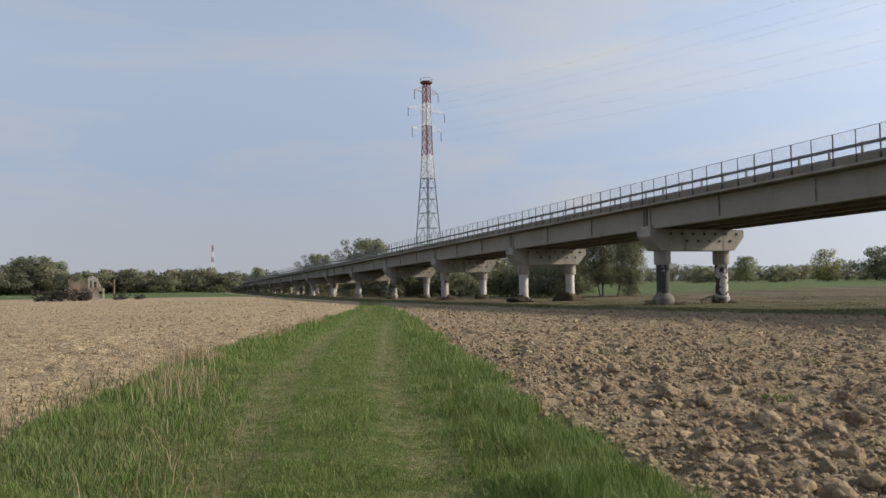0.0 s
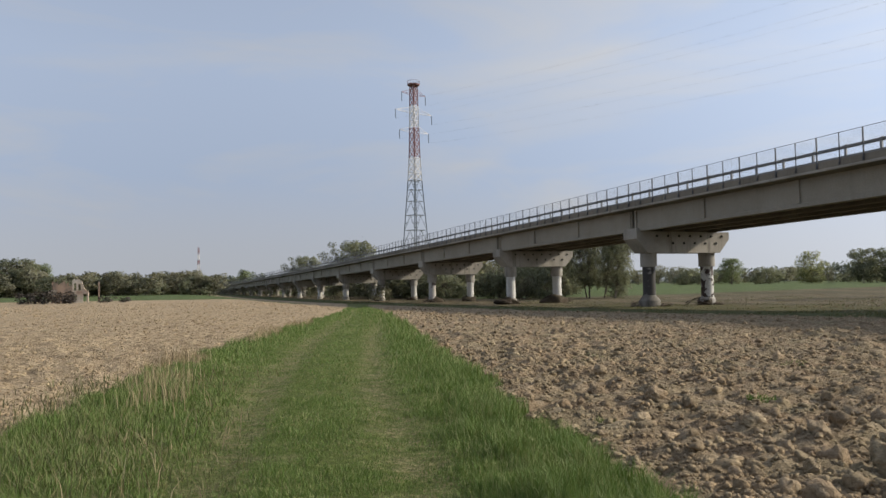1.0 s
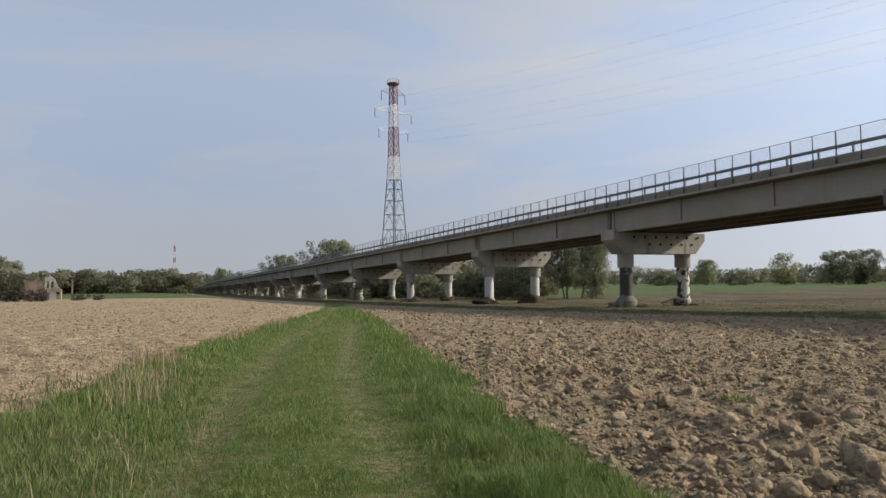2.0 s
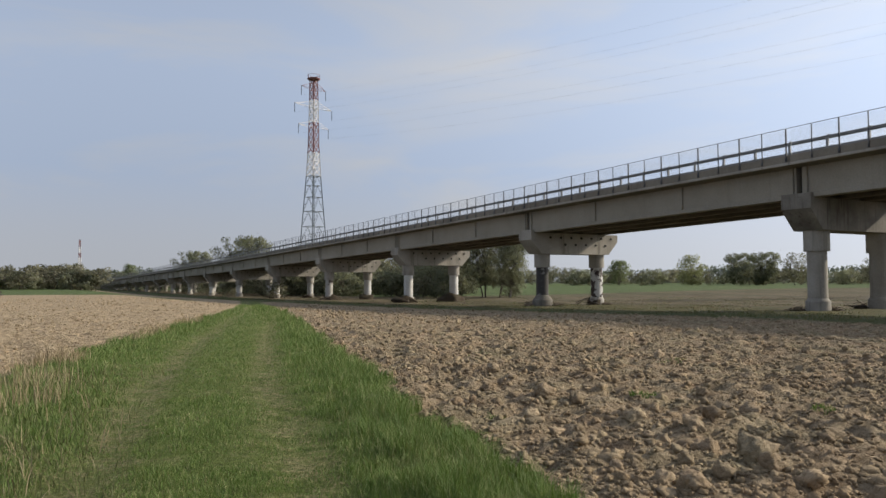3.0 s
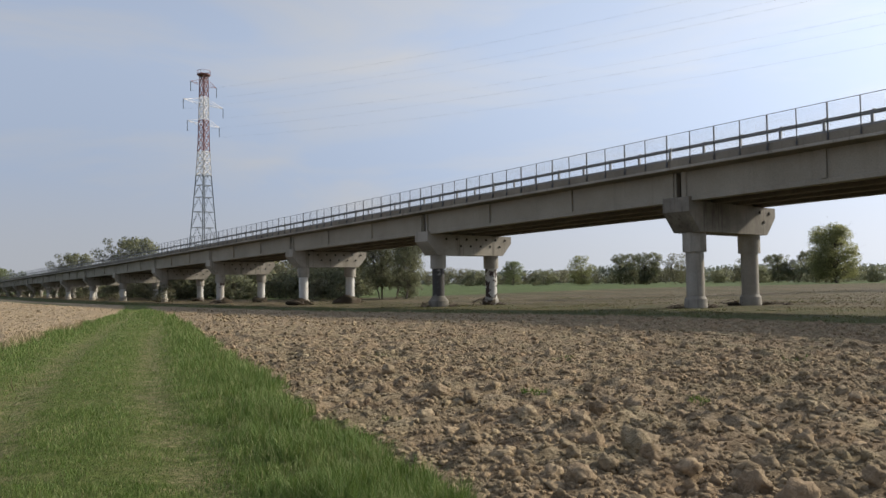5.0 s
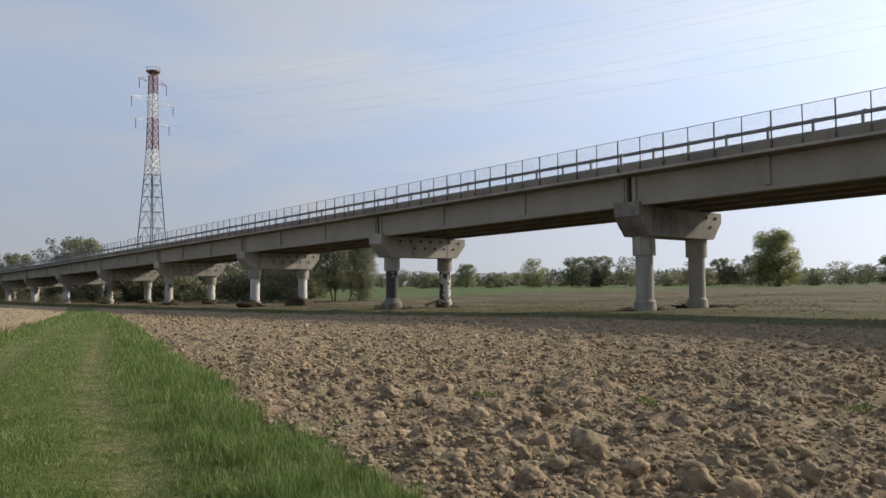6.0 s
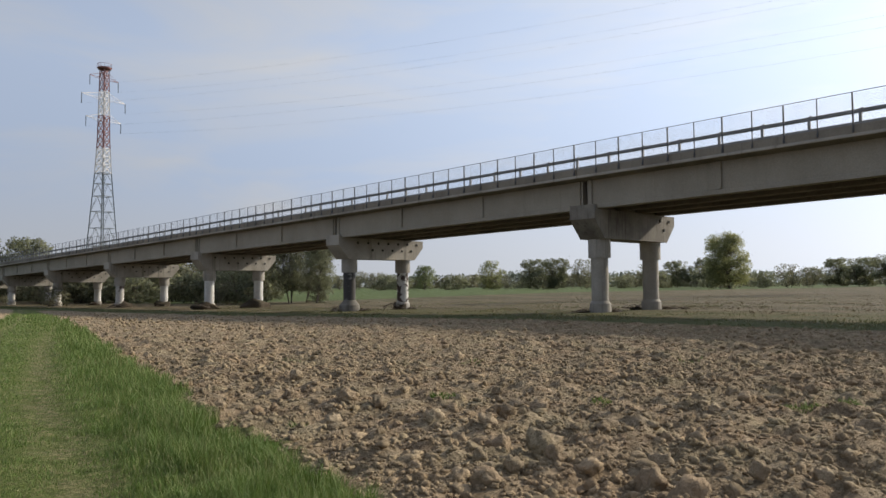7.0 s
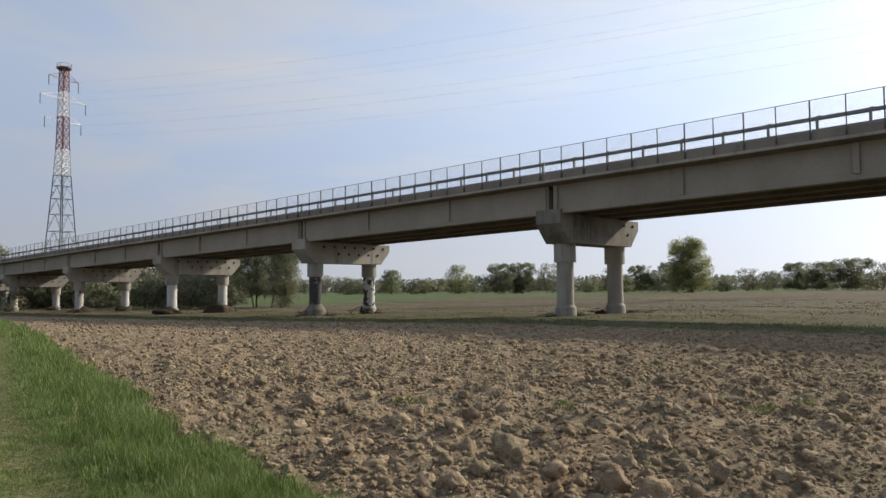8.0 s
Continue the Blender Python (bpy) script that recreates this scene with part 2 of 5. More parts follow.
BLADE = make_blade("spring_grass_blades", [(0.15, (0.068, 0.118, 0.024)), (0.45, (0.112, 0.180, 0.040)), (0.74, (0.168, 0.212, 0.066)), (0.96, (0.37, 0.335, 0.185))])
BLADE_DRY = make_blade("dry_straw_stems", [(0.2, (0.20, 0.15, 0.085)), (0.6, (0.36, 0.28, 0.17)), (0.9, (0.46, 0.38, 0.25))], 0.15)
BLADE_DARK = make_blade("rank_verge_grass", [(0.15, (0.065, 0.08, 0.028)), (0.45, (0.105, 0.12, 0.045)), (0.75, (0.18, 0.165, 0.08)), (0.97, (0.30, 0.25, 0.14))])
LEAF_SETS = {
    "bramble": make_blade("dead_bramble_stems", [(0.2, (0.045, 0.038, 0.034)), (0.55, (0.07, 0.06, 0.05)), (0.9, (0.10, 0.085, 0.07))], 0.2, 1.0),
    # leaf colours after the bramble are lightened: distance haze put into base colour
    "fresh": make_blade("fresh_spring_leaves", [(0.2, (0.13, 0.155, 0.085)), (0.55, (0.17, 0.2, 0.11)), (0.9, (0.215, 0.245, 0.135))], 0.55, 1.3),
    "yellow": make_blade("young_yellow_green_leaves", [(0.2, (0.16, 0.175, 0.09)), (0.55, (0.215, 0.228, 0.118)), (0.9, (0.275, 0.28, 0.145))], 0.55, 1.3),
    # willow grey-green, paled further to carry the haze
    "olive": make_blade("hazed_olive_grey_leaves", [(0.2, (0.14, 0.15, 0.108)), (0.55, (0.18, 0.19, 0.132)), (0.9, (0.22, 0.226, 0.156))], 0.55, 1.3),
    "poplar": make_blade("yellowish_poplar_leaves", [(0.2, (0.195, 0.208, 0.104)), (0.55, (0.273, 0.280, 0.143)), (0.9, (0.351, 0.345, 0.182))], 0.55, 1.3),
    "dark": make_blade("dark_budding_twigs", [(0.2, (0.124, 0.120, 0.085)), (0.55, (0.182, 0.178, 0.127)), (0.9, (0.240, 0.234, 0.169))], 0.5, 1.25),
    # greyed most: the far wood's haze is put into this colour
    "haze": make_blade("hazed_far_wood_leaves", [(0.2, (0.156, 0.182, 0.163)), (0.55, (0.208, 0.234, 0.208)), (0.9, (0.260, 0.286, 0.254))], 0.4, 1.0),
}


def make_bark():
    m, N, L, b = shader("grey_brown_bark", 0.9, 0, 0.2)
    pos = place(N)
    n = noise_node(N, L, pos, 5, 6, 0.7)
    L.new(ramp_node(N, L, n, [(0.3, (0.05, 0.042, 0.035)), (0.7, (0.14, 0.12, 0.10))]), b.inputs["Base Color"])
    bump(N, L, b, n, 0.03)
    return m


BARK = make_bark()


def make_ground():
    """Fields, track and verges, told apart by their place in the plan."""
    m, N, L, b = shader("fields_and_track", 0.95, 0, 0.15)
    pos = place(N)
    sep = N.new("ShaderNodeSeparateXYZ")
    L.new(pos, sep.inputs[0])
    x, y = sep.outputs[0], sep.outputs[1]
    wob = calc(N, L, "ADD", calc(N, L, "MULTIPLY", calc(N, L, "SUBTRACT", noise_node(N, L, pos, 1.0, 4), 0.5), 1.1),
               calc(N, L, "MULTIPLY", calc(N, L, "SUBTRACT", noise_node(N, L, pos, 4.0, 3), 0.5), 0.5))
    p = calc(N, L, "ADD", calc(N, L, "MULTIPLY", x, W.x), calc(N, L, "MULTIPLY", y, W.y))
    s = calc(N, L, "ADD", calc(N, L, "MULTIPLY", x, U.x), calc(N, L, "MULTIPLY", y, U.y))
    pw = calc(N, L, "ADD", p, calc(N, L, "MULTIPLY", wob, 1.6))
    # edges of the track
    re = calc(N, L, "ADD", calc(N, L, "SUBTRACT", x, calc(N, L, "MULTIPLY_ADD", y, -0.108, 2.08)), wob)
    curve = N.new("ShaderNodeFloatCurve")
    cv = curve.mapping.curves[0]
    pts = [(0.0, -3.2), (7.4, -4.2), (12, -5.1), (23, -5.6), (44, -5.2), (60, -6.5), (110, -12)]
    while len(cv.points) < len(pts):
        cv.points.new(0.5, 0.5)
    for k, (yy, xx) in zip(cv.points, pts):
        k.location = (yy / 110.0, (xx + 15) / 15.0)
        k.handle_type = "VECTOR"
    curve.mapping.update()
    L.new(calc(N, L, "DIVIDE", y, 110.0), curve.inputs[1])
    left_x = calc(N, L, "SUBTRACT", calc(N, L, "MULTIPLY", curve.outputs[0], 15.0), 15.0)
    le = calc(N, L, "ADD", calc(N, L, "SUBTRACT", left_x, x), wob)
    # grain at several sizes
    g1 = noise_node(N, L, pos, 0.25, 4)
    g2 = noise_node(N, L, pos, 3.2, 8, 0.7)
    g3 = noise_node(N, L, pos, 17.0, 6, 0.7)
    fleck = ramp_node(N, L, g3, [(0.32, (0.60, 0.59, 0.58)), (0.68, (1.20, 1.19, 1.18))])
    # soil and tilled ramps follow the bump: hollow shade, lit tops put into colour
    soil = ramp_node(N, L, g2, [(0.34, tuple(v * 0.68 for v in SOIL_D)), (0.46, SOIL_D), (0.60, SOIL_L), (0.72, tuple(v * 1.12 for v in SOIL_L))])
    hue = ramp_node(N, L, noise_node(N, L, pos, 0.9, 5, 0.65), [(0.36, (0.96, 1.01, 0.98)), (0.50, (1.0, 1.0, 1.0)), (0.64, (1.045, 0.99, 0.97))])
    soil = mixc(N, L, 1.0, soil, hue, "MULTIPLY")
    tilled = ramp_node(N, L, g2, [(0.34, tuple(v * 0.58 for v in LEFT_D)), (0.45, LEFT_D), (0.57, LEFT_L), (0.70, tuple(v * 1.14 for v in LEFT_L))])
    grass = ramp_node(N, L, g2, [(0.30, (0.075, 0.10, 0.025)), (0.5, (0.12, 0.15, 0.04)), (0.72, (0.20, 0.19, 0.09))])
    verge = ramp_node(N, L, g2, [(0.30, (0.05, 0.065, 0.022)), (0.55, (0.10, 0.11, 0.04)), (0.75, (0.21, 0.17, 0.09))])
    rowmap = N.new("ShaderNodeMapping")
    rowmap.inputs["Rotation"].default_value = (0, 0, PHI)
    rowmap.inputs["Scale"].default_value = (1.6, 0.10, 1.0)
    L.new(pos, rowmap.inputs[0])
    rows_n = noise_node(N, L, rowmap.outputs[0], 0.5, 7, 0.65)
    mottled = calc(N, L, "MULTIPLY", calc(N, L, "ADD", rows_n, noise_node(N, L, pos, 0.35, 8, 0.75)), 0.5)
    stubble = ramp_node(N, L, mottled, [(0.38, (0.075, 0.075, 0.037)), (0.46, (0.112, 0.096, 0.056)), (0.52, (0.145, 0.118, 0.074)), (0.60, (0.180, 0.143, 0.094))])
    patch = noise_node(N, L, rowmap.outputs[0], 0.13, 5, 0.6)
    stubble = mixc(N, L, calc(N, L, "MULTIPLY", smooth(N, L, patch, 0.50, 0.58), 0.55), stubble, (0.068, 0.064, 0.032))
    tuft = noise_node(N, L, pos, 0.9, 7, 0.75)
    stubble = mixc(N, L, calc(N, L, "MULTIPLY", smooth(N, L, tuft, 0.54, 0.62), 0.5), stubble, (0.075, 0.066, 0.036))
    crop = ramp_node(N, L, g1, [(0.3, (0.078, 0.108, 0.040)), (0.7, (0.112, 0.150, 0.056))])
    # worn wheel lines on the track
    mid = calc(N, L, "MULTIPLY", calc(N, L, "ADD", left_x, calc(N, L, "MULTIPLY_ADD", y, -0.108, 2.08)), 0.5)
    off = calc(N, L, "SUBTRACT", x, mid)
    ruts = None
    for o in (-0.55, 1.25):
        d = calc(N, L, "ABSOLUTE", calc(N, L, "ADD", calc(N, L, "SUBTRACT", off, o), calc(N, L, "MULTIPLY", wob, 0.3)))
        k = calc(N, L, "SUBTRACT", 1.0, smooth(N, L, d, 0.10, 0.48))
        ruts = k if ruts is None else calc(N, L, "MAXIMUM", ruts, k)
    worn = ramp_node(N, L, g3, [(0.35, (0.12, 0.135, 0.05)), (0.65, (0.25, 0.22, 0.115))])
    col = mixc(N, L, calc(N, L, "MULTIPLY", ruts, smooth(N, L, g2, 0.36, 0.62)), grass, worn)
    col = mixc(N, L, smooth(N, L, re, 0.0, 0.4), col, soil)
    col = mixc(N, L, smooth(N, L, le, 0.0, 0.4), col, tilled)
    # verge before and under the bridge, then stubble and green crop behind it
    col = mixc(N, L, smooth(N, L, pw, 26.2, 27.4), col, verge)
    lv = calc(N, L, "MULTIPLY", smooth(N, L, pw, 25.4, 26.6), smooth(N, L, calc(N, L, "SUBTRACT", -1.4, calc(N, L, "ADD", x, calc(N, L, "MULTIPLY", y, 0.06))), -0.5, 0.5))
    col = mixc(N, L, lv, col, verge)
    broad = calc(N, L, "MULTIPLY", calc(N, L, "SUBTRACT", noise_node(N, L, pos, 0.16, 4), 0.5), 9.0)
    pf = calc(N, L, "ADD", calc(N, L, "ADD", pw, broad), calc(N, L, "MULTIPLY", s, -0.02))
    col = mixc(N, L, smooth(N, L, pf, 29.6, 31.4), col, stubble)
    far = calc(N, L, "SUBTRACT", y, calc(N, L, "MULTIPLY", calc(N, L, "MAXIMUM", calc(N, L, "SUBTRACT", x, 75.0), 0.0), 0.24))
    olive = ramp_node(N, L, tuft, [(0.36, (0.05, 0.062, 0.024)), (0.46, (0.088, 0.092, 0.036)), (0.54, (0.118, 0.106, 0.048)), (0.64, (0.16, 0.118, 0.068))])
    col = mixc(N, L, calc(N, L, "MULTIPLY", calc(N, L, "SUBTRACT", 1.0, smooth(N, L, pf, 38.5, 44.5)), calc(N, L, "MULTIPLY", calc(N, L, "MULTIPLY", smooth(N, L, pf, 29.6, 31.4), 0.85), calc(N, L, "SUBTRACT", 1.0, smooth(N, L, s, 44.0, 64.0)))), col, olive)
    far = calc(N, L, "ADD", far, calc(N, L, "MULTIPLY", wob, 3.0))
    beyond = calc(N, L, "MULTIPLY", smooth(N, L, far, 126.0, 131.0), smooth(N, L, p, 52.0, 54.0))
    col = mixc(N, L, beyond, col, crop)
    lf = calc(N, L, "ADD", calc(N, L, "ADD", y, calc(N, L, "MULTIPLY", x, 0.10)), calc(N, L, "MULTIPLY", wob, 2.0))
    lfar = calc(N, L, "MULTIPLY", smooth(N, L, lf, 105.0, 108.0), calc(N, L, "SUBTRACT", 1.0, smooth(N, L, p, 20.0, 24.0)))
    col = mixc(N, L, lfar, col, crop)
    col = mixc(N, L, 1.0, col, fleck, "MULTIPLY")
    tone = ramp_node(N, L, g1, [(0.3, (0.88, 0.88, 0.88)), (0.7, (1.08, 1.07, 1.06))])
    col = mixc(N, L, 1.0, col, tone, "MULTIPLY")
    L.new(col, b.inputs["Base Color"])
    g4 = noise_node(N, L, pos, 1.5, 6, 0.7)
    h = calc(N, L, "ADD", calc(N, L, "ADD", calc(N, L, "MULTIPLY", g2, 0.55), calc(N, L, "MULTIPLY", g3, 0.2)), calc(N, L, "MULTIPLY", g4, 0.35))
    bump(N, L, b, h, 0.26, 1.0)
    return m


GROUND = make_ground()


# ------------------------------------------------------------------ mesh helpers
def part(name, bm, material, parent=None, label=""):
    me = bpy.data.meshes.new(name)
    bm.to_mesh(me)
    bm.free()
    ob = new(name, me)
    if material is not None:
        me.materials.append(material)
    if parent is not None:
        ob.parent = parent
    if label:
        ob["label"] = label
    return ob


def mesh_part(name, verts, faces, material, parent=None, label=""):
    me = bpy.data.meshes.new(name)
    me.from_pydata([tuple(v) for v in verts], [], faces)
    me.materials.append(material)
    ob = new(name, me)
    if parent is not None:
        ob.parent = parent
    if label:
        ob["label"] = label
    return ob


def array_mesh(name, verts, tris, material):
    """A mesh from numpy arrays of corners and triangles."""
    me = bpy.data.meshes.new(name)
    me.vertices.add(len(verts))
    me.vertices.foreach_set("co", np.asarray(verts, np.float32).ravel())
    n = len(tris)
    k = tris.shape[1]
    me.loops.add(n * k)
    me.loops.foreach_set("vertex_index", np.asarray(tris, np.int32).ravel())
    me.polygons.add(n)
    me.polygons.foreach_set("loop_start", np.arange(0, n * k, k, dtype=np.int32))
    me.polygons.foreach_set("loop_total", np.full(n, k, dtype=np.int32))
    me.update(calc_edges=True)
    me.validate()
    me.materials.append(material)
    return me


def empty(name, at=(0, 0, 0)):
    ob = new(name)
    ob.location = at
    return ob


def add_box(bm, c, axes, size):
    """A box at c with the three axes and full sizes given."""
    c = Vector(c)
    a, b, d = (Vector(ax) * (0.5 * sz) for ax, sz in zip(axes, size))
    v = [bm.verts.new(c + i * a + j * b + k * d) for k in (-1, 1) for j in (-1, 1) for i in (-1, 1)]
    fs = [bm.faces.new([v[i] for i in q]) for q in ((0, 2, 3, 1), (4, 5, 7, 6), (0, 1, 5, 4), (2, 6, 7, 3), (0, 4, 6, 2), (1, 3, 7, 5))]
    return v, fs


def add_prism(bm, ring_a, ring_b, caps=True):
    a = [bm.verts.new(p) for p in ring_a]
    b = [bm.verts.new(p) for p in ring_b]
    n = len(a)
    for i in range(n):
        bm.faces.new((a[i], a[(i + 1) % n], b[(i + 1) % n], b[i]))
    if caps:
        bm.faces.new(list(reversed(a)))
        bm.faces.new(b)


def ring(c, r, n=24, rot=0.0):
    return [Vector(c) + Vector((r * math.cos(rot + 2 * math.pi * i / n), r * math.sin(rot + 2 * math.pi * i / n), 0)) for i in range(n)]


def add_bar(bm, a, b, w, h=None):
    """A straight bar of square or flat section between two points."""
    a, b = Vector(a), Vector(b)
    d = (b - a).normalized()
    side = d.cross(Vector((0, 0, 1)))
    side = side.normalized() if side.length > 1e-3 else Vector((1, 0, 0))
    upv = side.cross(d).normalized()
    h = w if h is None else h
    q = [(-1, -1), (1, -1), (1, 1), (-1, 1)]
    add_prism(bm, [a + side * (i * w / 2) + upv * (j * h / 2) for i, j in q], [b + side * (i * w / 2) + upv * (j * h / 2) for i, j in q])


def chamfer(bm, width):
    bmesh.ops.bevel(bm, geom=[e for e in bm.edges if e.is_manifold and e.calc_face_angle(0) > 0.5], offset=width, segments=1, affect="EDGES", profile=0.5)
    bmesh.ops.recalc_face_normals(bm, faces=bm.faces)


# ------------------------------------------------------------------ the ground: one sheet to the horizon
def spread(lo, hi, stepsize, far, growth=1.085):
    mid = np.arange(lo, hi + 1e-6, stepsize)
    out, d, v = [], stepsize, hi
    while v < far:
        d *= growth
        v += d
        out.append(v)
    back, d, v = [], stepsize, lo
    while v > -far:
        d *= growth
        v -= d
        back.append(v)
    return np.array(back[::-1] + list(mid) + out)


def build_ground():
    xs, ys = spread(-12.5, 15.5, 0.078, 4200, 1.095), spread(4.0, 25.0, 0.078, 4200, 1.095)
    X, Y = np.meshgrid(xs, ys)
    Z = ground_z(X, Y)
    verts = np.stack([X.ravel(), Y.ravel(), Z.ravel()], 1)
    nx, ny = len(xs), len(ys)
    i = (np.arange(ny - 1)[:, None] * nx + np.arange(nx - 1)[None, :]).ravel()
    quads = np.stack([i, i + 1, i + nx + 1, i + nx], 1)
    me = array_mesh("ground", verts, quads, GROUND)
    me.polygons.foreach_set("use_smooth", np.ones(len(quads), bool))
    tagged(new("ground", me), "flat farmland with ploughed brown fields and a grass track", "ground", kind="structure")


build_ground()


# ------------------------------------------------------------------ the viaduct
FIRST, LAST, NEAR_LAST = -2, 20, 7          # spans built; those up to NEAR_LAST carry posts one by one
P_EDGE = P_FACE - 0.80                      # outer edge of the deck
DECK_W, BEAM_ROWS = 10.6, 7.0                # deck width; from the first beam to the last
CAP_LEN, CAP_T = 9.15, 1.7
BEAM = 2.24                                 # depth of deck and beams
COL_P = (P_FACE + 1.35, P_FACE + 7.15)      # the two columns of a pier


def pier_s(k):
    return S_A + SPAN * k


def build_pier(parent, k):
    s = pier_s(k)
    zc = slab_z(s) - BEAM                   # bearing level
    top, step_z, bot = zc, zc - 0.58, zc - 1.68
    p0, p1 = P_FACE - 0.35, P_FACE - 0.35 + CAP_LEN
    bm = bmesh.new()
    outline = [(p0, top), (p0, step_z), (p0 + 1.0, bot), (p1 - 1.0, bot), (p1, step_z), (p1, top)]
    ra = [along(s - CAP_T / 2, p, z) for p, z in outline]
    rb = [along(s + CAP_T / 2, p, z) for p, z in outline]
    add_prism(bm, ra, rb)
    chamfer(bm, 0.05)
    pier = part("pier", bm, CONCRETE_PIER if k != 0 else CONCRETE_DAMP, parent, "pale concrete pier with a chamfered crosshead on two round columns")
    # upstand at the crosshead's end, outside the first beam
    bm = bmesh.new()
    add_box(bm, along(s, P_FACE - 0.205, top + 0.105), (U, W, (0, 0, 1)), (CAP_T - 0.02, 0.27, 0.25))
    chamfer(bm, 0.06)
    part("end_stop", bm, CONCRETE_PIER if k != 0 else CONCRETE_DAMP, pier, "low rounded concrete upstand at the crosshead's end")
    # pocket holes and bolts in two slanted rows on the crosshead's face
    if -1 <= k <= 6:
        for row, (zz, n) in enumerate(((top - 0.35, 7), (top - 0.92, 6))):
            for i in range(n):
                if (row == 1 and i == 0) or (k == 0 and i < 5):
                    continue
                bm = bmesh.new()
                c = along(s - CAP_T / 2 - 0.01, p0 + 1.9 + i * 1.08 + row * 0.45, zz)
                pts = []
                for j in range(10):
                    a = 2 * math.pi * j / 10
                    pts.append(c + W * (0.10 * math.cos(a)) + Vector((0, 0, 0.10 * math.sin(a))))
                add_prism(bm, pts, [q - U * 0.05 for q in pts])
                bmesh.ops.recalc_face_normals(bm, faces=bm.faces)
                part("anchor_cap", bm, DARKGAP, pier, "dark round anchor recess")
    for ci, p in enumerate(COL_P):
        base = along(s, p)
        gz = float(ground_z(base.x, base.y))
        shaft_mat = CONCRETE_PIER if k <= 0 else COLUMN_WHITE
        if k == 1:
            shaft_mat = BLACKENED if ci == 0 else FLAKED
        elif k == 3 and ci == 0:
            shaft_mat = STAINED
        bm = bmesh.new()
        add_prism(bm, ring(along(s, p, gz + 0.4), 0.50, 28), ring(along(s, p, bot - 1.05), 0.50, 28))
        bmesh.ops.recalc_face_normals(bm, faces=bm.faces)
        col = part("column", bm, shaft_mat, pier, {True: "round column with a black bitumen coat"}.get(shaft_mat is BLACKENED, "round concrete column"))
        bm = bmesh.new()
        add_prism(bm, ring(along(s, p, bot - 1.10), 0.65, 28), ring(along(s, p, bot + 0.02), 0.65, 28))
        chamfer(bm, 0.03)
        part("collar", bm, CONCRETE_PIER, pier, "thicker concrete collar under the crosshead")
        bm = bmesh.new()
        wide = 0.26 if k == 1 and ci == 0 else 0.0
        add_prism(bm, ring(along(s, p, gz - 0.4), 0.66 + wide, 28), ring(along(s, p, gz + 0.50), 0.62 + 0.8 * wide, 28))
        add_prism(bm, ring(along(s, p, gz + 0.50), 0.62 + 0.8 * wide, 28), ring(along(s, p, gz + 0.66 + wide), 0.505, 28))
        bmesh.ops.remove_doubles(bm, verts=bm.verts, dist=0.001)
        bmesh.ops.recalc_face_normals(bm, faces=bm.faces)
        part("footing", bm, (CONCRETE_DAMP if ci == 0 else MUDDY) if k == 1 else CONCRETE_PIER, pier, "worn concrete footing ring")


def strip(bm, s0, s1, section):
    """Sweeps a section of (p, height under the deck edge) along one span."""
    ra = [along(s0, p, slab_z(s0) + z) for p, z in section]
    rb = [along(s1, p, slab_z(s1) + z) for p, z in section]
    add_prism(bm, ra, rb)


